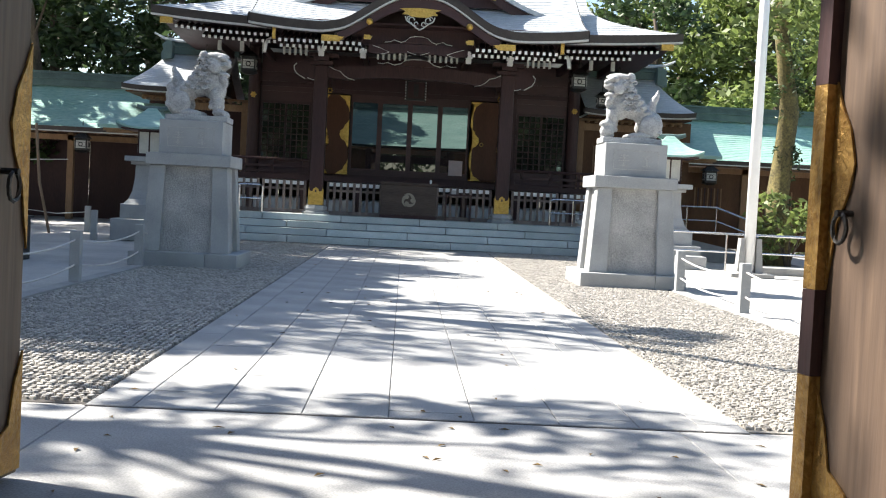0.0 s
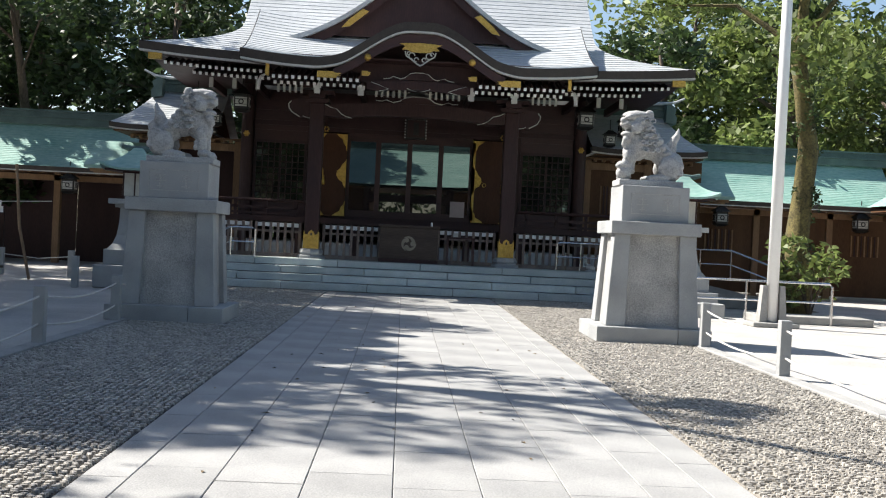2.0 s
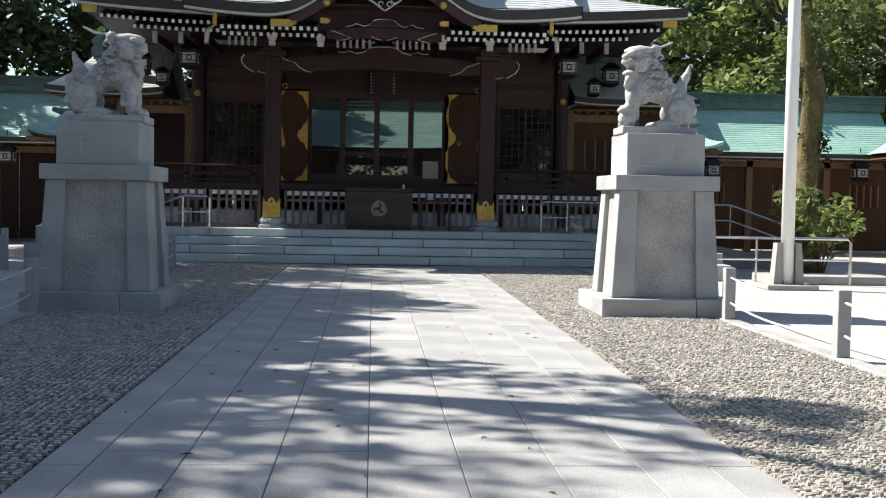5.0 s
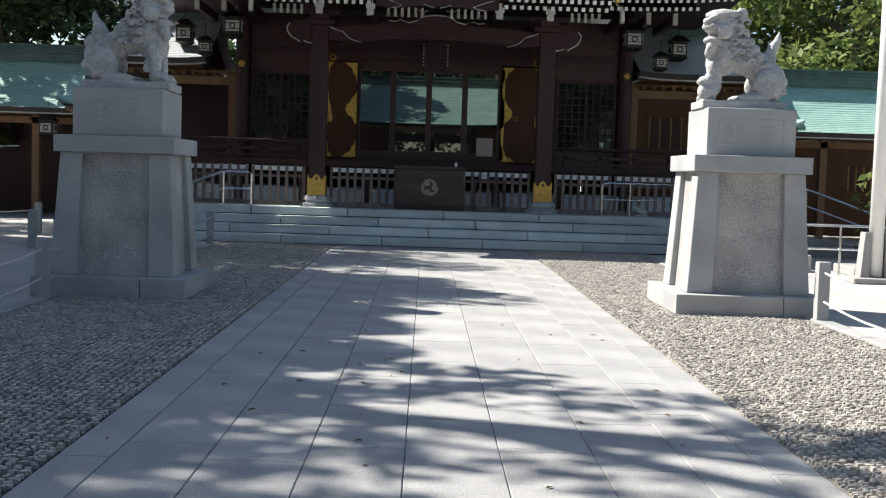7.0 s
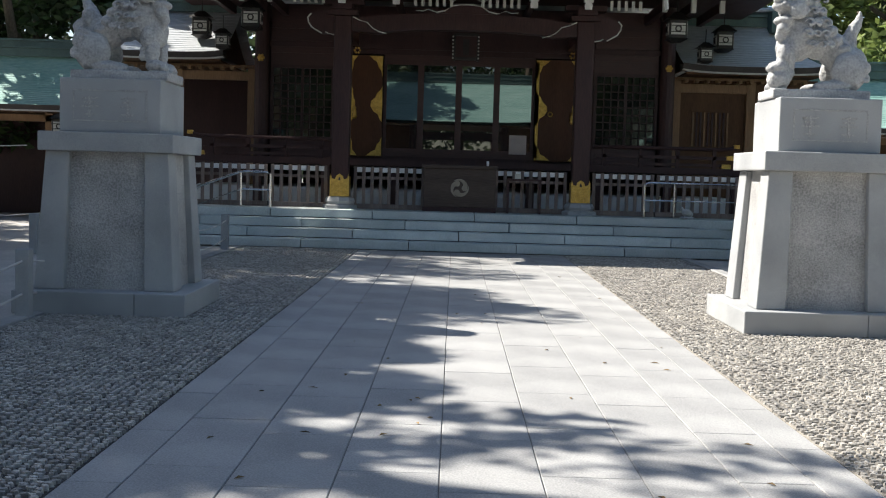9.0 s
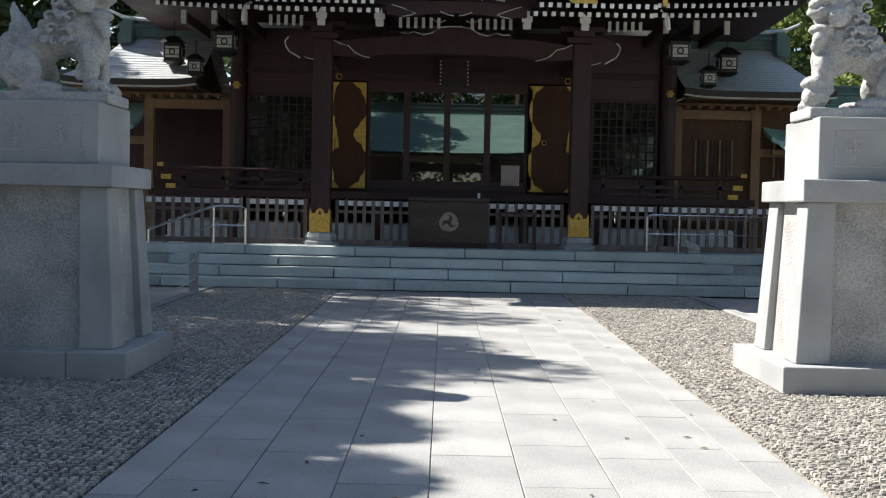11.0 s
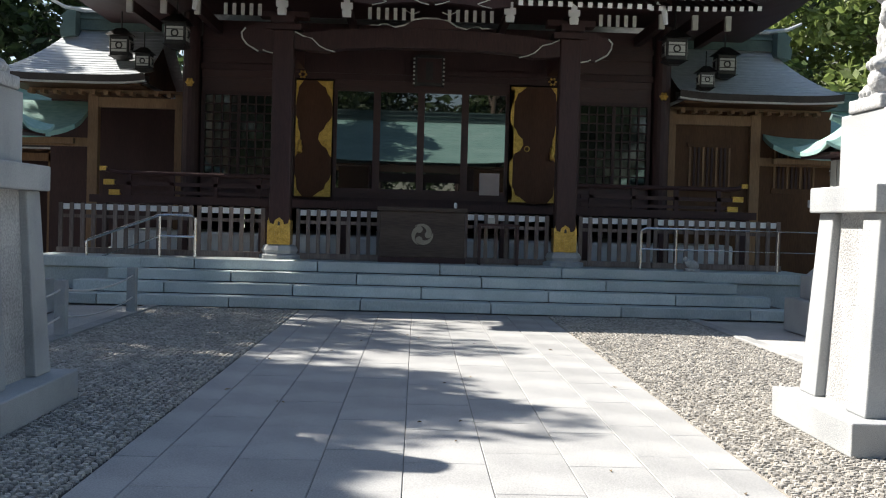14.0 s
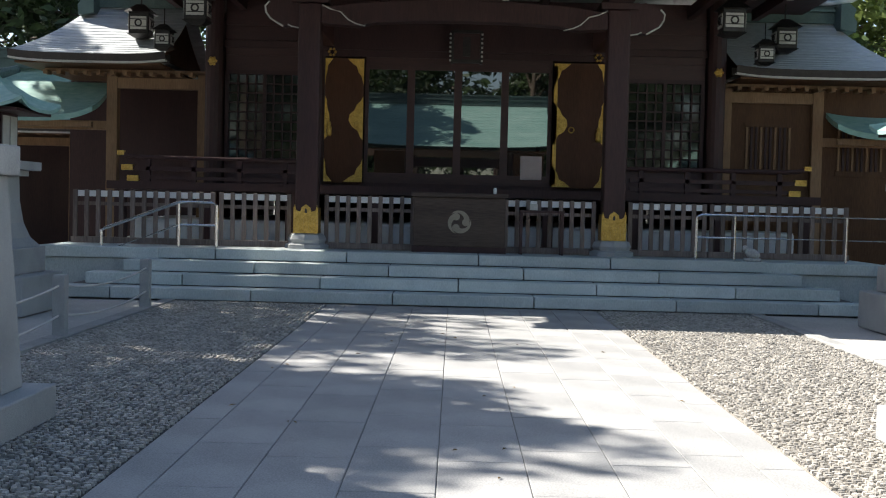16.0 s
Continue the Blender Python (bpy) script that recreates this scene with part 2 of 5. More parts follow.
def bevelled(bm, width):
    bmesh.ops.remove_doubles(bm, verts=bm.verts[:], dist=1e-5)
    bmesh.ops.bevel(bm, geom=bm.edges[:], offset=width, segments=2, affect="EDGES", profile=0.5)
    return bm


# ---- ground and setting ----
ground = solid("ground", boxes((-400, 400, -400, 400, -0.5, -0.012)), COURT, "pale raked gravel shrine courtyard ground", "ground", kind="structure")
path = solid("path", boxes((-1.93, 1.93, -21.75, -0.02, -0.3, -0.006)), JOINT, "paved granite approach path to the shrine hall", "path", kind="structure")
gate_floor = solid("gate_floor", boxes((-4.2, 4.2, -31, -21.77, -0.3, -0.006)), JOINT, "large granite slab floor under the shrine gate", "floor", kind="structure")
# Joint colours carry the light: shaded tone west, sunlit tone east.
cobbles_west = solid("cobble_strip_1", boxes((-4.12, -1.94, -21.7, -0.02, -0.3, -0.008)), SHADED_MORTAR, "cobbled pebble strip beside the paved path, joints darkened as shade", "pavement", kind="structure")
cobbles_east = solid("cobble_strip_2", boxes((1.94, 4.12, -21.7, -0.02, -0.3, -0.004)), SUNLIT_SANDBED, "cobbled pebble strip with sandy joints lightened as sunlight", "pavement", kind="structure")
for s in (-1, 1):
    kerb = thing("kerb", "low granite kerb edging the cobbled strip", "kerb", kind="structure")
    for k in range(9):
        y = -21.7 + k * 2.4
        x0, x1 = sorted((s * 4.12, s * 4.3))
        part("kerb_stone", boxes((x0, x1, y + 0.004, min(y + 2.39, -0.05), -0.2, 0.03, 0.008)), PAVE, kerb)


# ---- stone steps and platform ----
steps = thing("stone_steps", "four broad grey granite steps with dark joints", "steps", kind="structure")
part("core", boxes((-5.9, 5.9, 0.1, 2.04, 0, 0.16), (-4.6, 4.6, 1.4, 2.04, 0.16, 0.69)), JOINT, steps)
rng = random.Random(5)
for i in range(4):
    half, y, z = (6.0, 5.6, 5.16, 4.74)[i], 0.42 * i, 0.177 * (i + 1)
    back = 2.05 if i == 3 else y + 0.48
    x = -half
    first = 0.9 + 0.55 * (i % 3)
    while x < half - 0.05:
        x1 = min(x + (first if x == -half else 2.05), half)
        if half - x1 < 0.4:
            x1 = half
        part("step_stone", bevelled(boxes((x + 0.008, x1 - 0.008, y + rng.uniform(-0.006, 0.006), back, z - 0.164, z)), 0.012), STEP, steps)
        x = x1
platform = thing("platform", "raised grey granite platform under the shrine hall", "platform", kind="structure")
part("slab", boxes((-6.62, 6.62, 2.06, 14, 0, 0.70)), STEP, platform)
for s in (-1, 1):
    x0, x1 = sorted((s * 4.7, s * 6.6))
    part("wall_block", bevelled(boxes((x0, x1, 1.32, 2.05, 0, 0.52)), 0.015), STEP, platform)
    part("coping", bevelled(boxes((x0 - 0.03, x1 + 0.03, 1.27, 2.05, 0.525, 0.70)), 0.015), STEP, platform)
ramp = thing("ramp", "grey concrete ramp beside the platform", "ramp", kind="structure")
bm = bmesh.new()
for s in (1,):
    plate(bm, [(6.62, 0), (10.2, 0), (6.62, 0.69)], 0.7, 2.04)
part("slope", bm, CONCRETE, ramp)


# ---- shrine hall ----
hall = thing("shrine_hall", "dark lacquered wooden shrine hall with grey copper roof", "shrine")
part("plinth", bevelled(boxes((-6.0, 6.0, 4.1, 12, 0.70, 1.12)), 0.06), PLASTER, hall, "white plaster foundation mound")
part("veranda", boxes((-6.2, 6.2, 3.35, 4.95, 1.62, 1.76)), DARKWOOD, hall)
for x in np.arange(-6.0, 6.01, 1.5):
    part("veranda_post", boxes((x - 0.09, x + 0.09, 3.45, 3.63, 0.70, 1.62)), DARKWOOD, hall)
WALL_Y = 4.95
for s in (-1, 1):
    def sx(a, b):
        return sorted((s * a, s * b))
    a, b = sx(2.62, 3.0)
    part("wall_panel", boxes((a, b, WALL_Y, WALL_Y + 0.2, 1.76, 5.3)), DARKWOOD, hall)
    a, b = sx(3.0, 4.48)
    part("wall_panel", boxes((a, b, WALL_Y, WALL_Y + 0.2, 1.76, 2.18)), REDWOOD, hall)
    part("wall_panel", boxes((a, b, WALL_Y, WALL_Y + 0.2, 3.9, 5.3)), REDWOOD, hall)
    for z in (4.18, 4.46, 4.74):
        part("wall_board", boxes((a, b, WALL_Y - 0.03, WALL_Y - 0.002, z, z + 0.24)), REDWOOD, hall)
    # lattice window
    win = part("lattice_window", boxes((a, a + 0.07, WALL_Y - 0.05, WALL_Y + 0.1, 2.18, 3.9), (b - 0.07, b, WALL_Y - 0.05, WALL_Y + 0.1, 2.18, 3.9), (a + 0.07, b - 0.07, WALL_Y - 0.05, WALL_Y + 0.1, 2.18, 2.25), (a + 0.07, b - 0.07, WALL_Y - 0.05, WALL_Y + 0.1, 3.83, 3.9)), DARKWOOD, hall, "dark wooden lattice window with glass")
    part("pane", boxes((a + 0.07, b - 0.07, WALL_Y + 0.04, WALL_Y + 0.055, 2.25, 3.83)), OLDGLASS, win)
    for k in range(1, 8):
        x = a + 0.07 + (b - a - 0.14) * k / 8
        w = 0.03 if k == 4 else 0.013
        part("bar", boxes((x - w, x + w, WALL_Y - 0.03, WALL_Y + 0.02, 2.25, 3.83)), DARKWOOD, win)
    for k in range(1, 9):
        z = 2.25 + 1.58 * k / 9
        part("bar", boxes((a + 0.07, b - 0.07, WALL_Y - 0.025, WALL_Y + 0.015, z - 0.013, z + 0.013)), DARKWOOD, win)
    # corner pillar
    x = s * 4.66
    part("corner_pillar", lathe(bmesh.new(), [(0.17, 0.70), (0.17, 5.4)], 14, (x, 4.8)), DARKWOOD, hall, smooth=False)
    bm = bmesh.new()
    bmesh.ops.create_icosphere(bm, subdivisions=1, radius=0.075, matrix=pose(x, 4.62, 4.02) @ Matrix.Diagonal((1, 0.4, 1, 1)))
    for k in range(6):
        bmesh.ops.create_icosphere(bm, subdivisions=1, radius=0.032, matrix=pose(x + 0.062 * math.cos(k * 1.047), 4.62, 4.02 + 0.062 * math.sin(k * 1.047)))
    part("boss", bm, GOLD, hall, "gilt flower boss")
    bm = bmesh.new()
    for k in range(6):
        bmesh.ops.create_icosphere(bm, subdivisions=1, radius=0.03, matrix=pose(s * 2.48 + 0.06 * math.cos(k * 1.047), 4.86, 4.27 + 0.06 * math.sin(k * 1.047)))
    part("boss", bm, GOLD, hall, "gilt flower boss")
    # side wall of the hall
    a, b = sx(4.66, 4.85)
    part("side_wall", boxes((a, b, 5.0, 12, 0.70, 5.4)), DARKWOOD, hall)
    # open door leaf with gilt fittings
    a, b = sx(1.88 if s < 0 else 1.66, 2.6)
    door = part("door_leaf", boxes((a, b, WALL_Y - 0.09, WALL_Y - 0.02, 1.84, 4.16)), DOORWOOD, hall, "open brown door leaf with gilt fittings")

    def fitting(pts, flip):
        bm = bmesh.new()
        plate(bm, [((b - (px - 0) if flip else a + px), pz) for px, pz in pts], WALL_Y - 0.105, WALL_Y - 0.088)
        part("gilt_fitting", bm, GOLD, door, "engraved gilt corner fitting")
    W = b - a
    inner = s < 0
    for flip in (inner, not inner):
        k = 1.0 if flip == inner else 0.35
        fitting([(0, 4.15), (0.26 * k + 0.05, 4.15), (0.2 * k, 4.05), (0.14 * k, 4.02), (0.1 * k, 3.9), (0.04 * k, 3.82), (0, 3.66)], flip)
        fitting([(0, 1.86), (0.3 * k + 0.05, 1.86), (0.24 * k, 1.95), (0.14 * k, 2.0), (0.1 * k, 2.12), (0.03, 2.2), (0, 2.3)], flip)
        fitting([(0, 2.64), (0.05, 2.7), (0.1 * k, 2.82), (0.2 * k, 2.88), (0.27 * k, 3.0), (0.25 * k, 3.12), (0.16 * k, 3.2), (0.12 * k, 3.3), (0.04, 3.38), (0, 3.46)], flip)
    if s > 0:
        fitting([(0, 1.9), (0.07, 1.9), (0.07, 4.1), (0, 4.1)], False)
    bm = bmesh.new()
    ring = [(s * 2.0 + 0.05 * math.cos(q * 0.5236), WALL_Y - 0.13, 2.92 + 0.05 * math.sin(q * 0.5236)) for q in range(13)]
    tube(bm, ring, 0.012, 5)
    part("ring_pull", bm, GOLD, door)

for x in (-2.5, 2.5):
    bm = lathe(bmesh.new(), [(0.012, 2.98), (0.035, 2.95), (0.03, 2.9), (0.05, 2.85), (0.045, 2.78), (0.055, 2.74), (0.03, 2.7)], 8, (x, 4.78))
    part("gilt_bell", bm, GOLD, hall, "small gilt bell hanging beside the door", smooth=True)
# lintel, sill and glazed doors
part("lintel", boxes((-2.62, 2.62, WALL_Y, WALL_Y + 0.2, 4.2, 5.3)), DARKWOOD, hall)
part("rail_beam", boxes((-4.5, 4.5, WALL_Y - 0.08, WALL_Y - 0.035, 4.32, 4.44)), DARKWOOD, hall)
part("sill", boxes((-2.62, 2.62, WALL_Y, WALL_Y + 0.25, 1.62, 1.86)), DARKWOOD, hall)
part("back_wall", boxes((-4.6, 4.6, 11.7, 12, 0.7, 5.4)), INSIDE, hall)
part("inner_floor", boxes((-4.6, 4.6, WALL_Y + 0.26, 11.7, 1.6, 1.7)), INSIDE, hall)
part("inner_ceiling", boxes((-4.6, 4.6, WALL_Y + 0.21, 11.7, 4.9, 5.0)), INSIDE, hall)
edges = [-1.86, -1.0, -0.12, 0.76, 1.64]
for a, b in zip(edges, edges[1:]):
    door = part("glazed_door", boxes((a, a + 0.07, WALL_Y + 0.02, WALL_Y + 0.07, 1.86, 4.2), (b - 0.07, b, WALL_Y + 0.02, WALL_Y + 0.07, 1.86, 4.2), (a + 0.07, b - 0.07, WALL_Y + 0.02, WALL_Y + 0.07, 1.86, 2.05), (a + 0.07, b - 0.07, WALL_Y + 0.02, WALL_Y + 0.07, 3.98, 4.2)), REDWOOD, hall, "sliding door with a large dark glass pane")
    part("pane", boxes((a + 0.07, b - 0.07, WALL_Y + 0.04, WALL_Y + 0.05, 2.05, 3.98)), GLASS, door)
part("notice", boxes((1.08, 1.48, WALL_Y - 0.004, WALL_Y + 0.012, 1.98, 2.42)), PALEPINK, hall, "pale pinkish paper notice on the glass")
bm = boxes((-0.22, 0.26, 4.55, 4.6, 4.14, 4.62))
plaque = part("plaque", bm, DARKWOOD, hall, "dark framed name plaque")
part("plaque_frame", boxes((-0.27, -0.22, 4.5, 4.62, 4.06, 4.66), (0.26, 0.31, 4.5, 4.62, 4.06, 4.66), (-0.22, 0.26, 4.5, 4.62, 4.62, 4.68), (-0.22, 0.26, 4.5, 4.62, 4.08, 4.14)), BLACKIRON, plaque)
for x in (-0.28, 0.30):
    for k in range(7):
        part("stud", boxes((x - 0.018, x + 0.018, 4.485, 4.5, 4.1 + k * 0.08, 4.135 + k * 0.08)), PAPER, plaque)
part("glyph_bar", boxes((-0.05, 0.09, 4.54, 4.55, 4.2, 4.55)), BLACKIRON, plaque)

# porch pillars
for s in (-1, 1):
    x = s * 2.495 - 0.045
    p = part("porch_pillar", bevelled(boxes((x - 0.18, x + 0.18, 2.04, 2.40, 0.95, 4.68)), 0.03), DARKWOOD, hall)
    part("base_stone", lathe(bmesh.new(), [(0.36, 0.70), (0.36, 0.77), (0.29, 0.80), (0.32, 0.86), (0.29, 0.93), (0.25, 0.955)], 8, (x, 2.22)), GRANITE, hall, "grey octagonal base stone")
    bm = bmesh.new()
    y0 = 2.015
    plate(bm, [(x - 0.185, 0.96), (x + 0.185, 0.96), (x + 0.185, 1.43), (x + 0.155, 1.33), (x + 0.09, 1.31), (x + 0.07, 1.38), (x, 1.43), (x - 0.07, 1.38), (x - 0.09, 1.31), (x - 0.155, 1.33), (x - 0.185, 1.43)], y0, y0 + 0.02)
    shoe = part("pillar_shoe", bm, GOLD, p, "gilt pillar shoe with open crest")
    for i in (-1, 1):
        part("shoe_side", boxes((*sorted((x + i * 0.186, x + i * 0.2)), y0, 2.42, 0.96, 1.38)), GOLD, p)
    for k in range(9):
        part("flute", boxes((x - 0.17 + k * 0.04, x - 0.15 + k * 0.04, y0 - 0.012, y0 - 0.001, 1.0, 1.2)), GOLD, p)
    bm = bmesh.new()
    plate(bm, [(x - 0.02, 1.29), (x + 0.02, 1.29), (x + 0.02, 1.34), (x, 1.37), (x - 0.02, 1.34)], y0 - 0.004, y0 - 0.001)
    part("shoe_hole", bm, FASCIA, p)
    # carved beam nosing with pale edge, beyond the pillar
    bm = bmesh.new()
    nose = [(0.86 * q + 0.025, z - 0.2) for q, z in [(0.18, 4.48), (0.34, 4.52), (0.48, 4.50), (0.60, 4.56), (0.72, 4.62), (0.80, 4.72), (0.82, 4.82), (0.74, 4.9), (0.6, 4.94), (0.46, 5.0), (0.3, 4.98), (0.18, 4.9)]]
    plate(bm, [(x + s * q, z) for q, z in nose], 2.1, 2.34)
    n = part("beam_nosing", bm, DARKWOOD, hall, "carved cloud-shaped beam end")
    bm = bmesh.new()
    tube(bm, [(x + s * q, 2.09, z) for q, z in nose[2:8]], 0.016, 5)
    tube(bm, [(x + s * 0.18, 2.09, 4.28), (x + s * 0.3, 2.09, 4.3), (x + s * 0.36, 2.09, 4.33)], 0.012, 5)
    part("pale_edge", bm, PAPER, n)
    bm = bmesh.new()
    tube(bm, [(x - s * q, 2.03, z - 0.2) for q, z in ((0.2, 4.85), (0.34, 4.78), (0.5, 4.74), (0.62, 4.62), (0.74, 4.56), (0.9, 4.52))], 0.012, 5)
    part("pale_edge", bm, PAPER, n)
    # bracket block stack on the pillar
    bm = boxes((x - 0.3, x + 0.3, 2.0, 2.42, 4.9, 5.0), (x - 0.2, x + 0.2, 1.8, 2.42, 5.0, 5.12), (x - 0.42, x + 0.42, 2.05, 2.4, 5.12, 5.22))
    part("bracket", bm, DARKWOOD, hall, at=(0, 0, -0.22))
    for dx in (0, -s * 1.1):
        bm = bmesh.new()
        q = x + dx
        plate(bm, [(q - 0.07, 4.98), (q + 0.07, 4.98), (q + 0.08, 5.08), (q + 0.05, 5.1), (q + 0.1, 5.12), (q + 0.1, 5.22), (q + 0.05, 5.22), (q + 0.05, 5.32), (q - 0.05, 5.32), (q - 0.05, 5.22), (q - 0.1, 5.22), (q - 0.1, 5.12), (q - 0.05, 5.1), (q - 0.08, 5.08)], 1.72, 1.79)
        part("bracket_tip", bm, WHITE, hall, "white painted bracket end", at=(0, 0, -0.1))
        part("bracket_arm", boxes((q - 0.06, q + 0.06, 1.8, 4.9, 5.0, 5.14)), DARKWOOD, hall)
    bm = bmesh.new()
    q = s * 3.98
    tube(bm, [(q - s * 0.12, 1.7, 5.28), (q - s * 0.02, 1.66, 5.2), (q, 1.62, 5.08), (q + s * 0.02, 1.6, 4.9)], [0.03, 0.045, 0.05, 0.04], 6)
    part("pale_nosing", bm, WHITE, hall, "white edged elephant nosing")
    # tie beam from porch to hall
    part("tie_beam", boxes((x - 0.11, x + 0.11, 2.41, 4.7, 4.35, 4.68)), REDWOOD, hall)
bm = bmesh.new()
arch = [(-2.35, 4.36), (-1.8, 4.33), (-1.5, 4.39), (-0.8, 4.43), (0, 4.44), (0.8, 4.43), (1.5, 4.39), (1.8, 4.33), (2.26, 4.36), (2.26, 4.62), (1.6, 4.71), (0.7, 4.76), (0, 4.77), (-0.7, 4.76), (-1.6, 4.71), (-2.35, 4.62)]
plate(bm, arch, 2.06, 2.36)
part("rainbow_beam", bm, DARKWOOD, hall, "arched dark red rainbow beam")
part("upper_beam", boxes((-4.2, 4.2, 2.08, 2.34, 5.24, 5.42)), DARKWOOD, hall)
bm = bmesh.new()
FROG = [(-0.62, 5.06), (-0.45, 5.1), (-0.3, 5.2), (-0.12, 5.23), (0.12, 5.23), (0.3, 5.2), (0.45, 5.1), (0.62, 5.06)]
plate(bm, FROG, 2.05, 2.3)
k = part("frog_leg_strut", bm, DARKWOOD, hall, "carved frog-leg strut with white edge", at=(0, 0, -0.29))
bm = bmesh.new()
tube(bm, [(q, 2.03, z + 0.01) for q, z in FROG], 0.014, 5)
for q in (-1, 1):
    tube(bm, [(q * 0.5, 2.03, 5.4), (q * 0.32, 2.03, 5.3), (q * 0.2, 2.03, 5.35)], 0.012, 5)
    tube(bm, [(q * 0.62, 2.03, 5.07), (q * 0.8, 2.03, 5.13), (q * 0.9, 2.03, 5.09), (q * 1.05, 2.03, 5.1)], 0.01, 5)
part("pale_edge", bm, PAPER, k)
# second transom inside the wave gable, with carved ends and its own strut
bm = bmesh.new()
plate(bm, [(-1.25, 4.88), (-0.9, 4.85), (-0.5, 4.9), (0, 4.92), (0.5, 4.9), (0.9, 4.85), (1.25, 4.88), (1.25, 5.06), (0.6, 5.12), (0, 5.13), (-0.6, 5.12), (-1.25, 5.06)], 0.36, 0.5)
t2 = part("gable_transom", bm, DARKWOOD, hall, "dark red transom beam with pale carved lines")
bm = bmesh.new()
for q in (-1, 1):
    tube(bm, [(q * 1.15, 0.35, 5.05), (q * 0.95, 0.35, 4.99), (q * 0.72, 0.35, 4.9), (q * 0.8, 0.35, 4.87), (q * 0.95, 0.35, 4.84)], 0.009, 5)
    tube(bm, [(q * 0.28, 0.35, 4.94), (q * 0.15, 0.35, 4.89), (q * 0.05, 0.35, 4.87)], 0.009, 5)
part("pale_edge", bm, PAPER, t2)
bm = bmesh.new()
plate(bm, [(q * 0.75, z) for q, z in FROG], 0.34, 0.48)
k = part("frog_leg_strut", bm, DARKWOOD, hall, at=(0, 0, 0.08))
bm = bmesh.new()
tube(bm, [(q * 0.75, 0.33, z + 0.01) for q, z in FROG], 0.01, 5)
for q in (-1, 1):
    tube(bm, [(q * 0.45, 0.33, 5.08), (q * 0.62, 0.33, 5.13), (q * 0.7, 0.33, 5.08), (q * 0.85, 0.33, 5.06)], 0.01, 5)
part("pale_edge", bm, PAPER, k)
slat = mesh_of("ceiling_slat", boxes((-0.03, 0.03, 0, 0.04, 0, 0.2)), PAPER)
for x in [q * (0.32 + 0.147 * k) for q in (-1, 1) for k in range(6)] + [q * (2.95 + 0.147 * k) for q in (-1, 1) for k in range(5)]:
    part("ceiling_slat", slat, None, hall, at=(x, 1.98, 4.9))

# ---- roofs ----
EAVE_Y, EAVE_Z = 0.95, 5.62


def main_roof(s):
    """Half width, y and z of the main roof, s from the eave to the ridge."""
    k = min(s / 0.36, 1)
    return 6.85 - 2.25 * (1 - (1 - k) ** 2), EAVE_Y + 5.4 * s, EAVE_Z + 2.2 * s + 2.5 * s * s


def lift(u, s):
    return 0.22 * abs(u) ** 3 * max(0, 1 - s / 0.36)


def roof_front(side):
    def f(u, v):
        w, y, z = main_roof(v)
        a = 2 * u - 1
        y = y if side > 0 else 2 * (EAVE_Y + 5.4) - y
        return Vector((a * w, y, z + lift(a, v)))
    return f


COURSES = 40


def stepped(f, nu, n, lip=0.012, thick=0.0):
    """A roof sheet laid in n courses, each with a small lip."""
    bm = bmesh.new()
    rows = []
    for j in range(n):
        rows.append([bm.verts.new(f(i / nu, j / n) + Vector((0, 0, lip))) for i in range(nu + 1)])
        rows.append([bm.verts.new(f(i / nu, (j + 1) / n)) for i in range(nu + 1)])
    for a, b in zip(rows, rows[1:]):
        for i in range(nu):
            bm.faces.new((a[i], a[i + 1], b[i + 1], b[i]))
    return bm


part("roof_slope", stepped(roof_front(1), 36, COURSES), COPPER_GREY, hall, "grey copper roof slope")
part("roof_slope", stepped(roof_front(-1), 24, 16), COPPER_GREY, hall)
for s in (-1, 1):
    def f(u, v, s=s):
        k = v * 0.36
        w, y, z = main_roof(k)
        yb = 2 * (EAVE_Y + 5.4) - y
        a = 2 * u - 1
        return Vector((s * w, y + (yb - y) * u, z + lift(a, k)))
    part("roof_slope", stepped(f, 20, 14), COPPER_GREY, hall)
    bm = bmesh.new()
    w, y, z = main_roof(0.36)
    tri = [(s * (w - 0.35), main_roof(q)[1], main_roof(q)[2] - 0.1) for q in (0.36, 0.5, 0.7, 0.85, 1.0)]
    tri += [(p[0], 2 * (EAVE_Y + 5.4) - p[1], p[2]) for p in tri[::-1][1:]]
    bm.faces.new([bm.verts.new(p) for p in tri])
    part("gable_wall", bm, DARKWOOD, hall)
part("ridge", boxes((-4.9, 4.9, EAVE_Y + 5.1, EAVE_Y + 5.7, EAVE_Z + 4.5, EAVE_Z + 5.3)), RIDGE, hall)


def fascia(f, v, drop, back, n=36, u0=0.0, u1=1.0):
    """A thick eave edge that hangs below the sheet f at v."""
    bm = bmesh.new()
    rows = []
    for i in range(n + 1):
        p = f(u0 + (u1 - u0) * i / n, v) + Vector((0, 0, 0.022))
        rows.append([bm.verts.new(p + Vector(q)) for q in ((0, -0.012, 0), (0, 0.03, -drop), (0, back, -drop - 0.02), (0, back, 0.0))])
    for a, b in zip(rows, rows[1:]):
        for k in range(3):
            bm.faces.new((a[k], b[k], b[k + 1], a[k + 1]))
    return bm


def edge_line(f, v, drop, n=36, h=0.045, u0=0.0, u1=1.0, out=0.0):
    bm = bmesh.new()
    rows = []
    for i in range(n + 1):
        p = f(u0 + (u1 - u0) * i / n, v) + Vector((0, 0.02 - out, -drop))
        rows.append([bm.verts.new(p + Vector(q)) for q in ((0, 0, 0), (0, 0, -h), (0, 0.14, -h), (0, 0.14, 0))])
    for a, b in zip(rows, rows[1:]):
        for k in range(4):
            bm.faces.new((a[k], b[k], b[(k + 1) % 4], a[(k + 1) % 4]))
    return bm


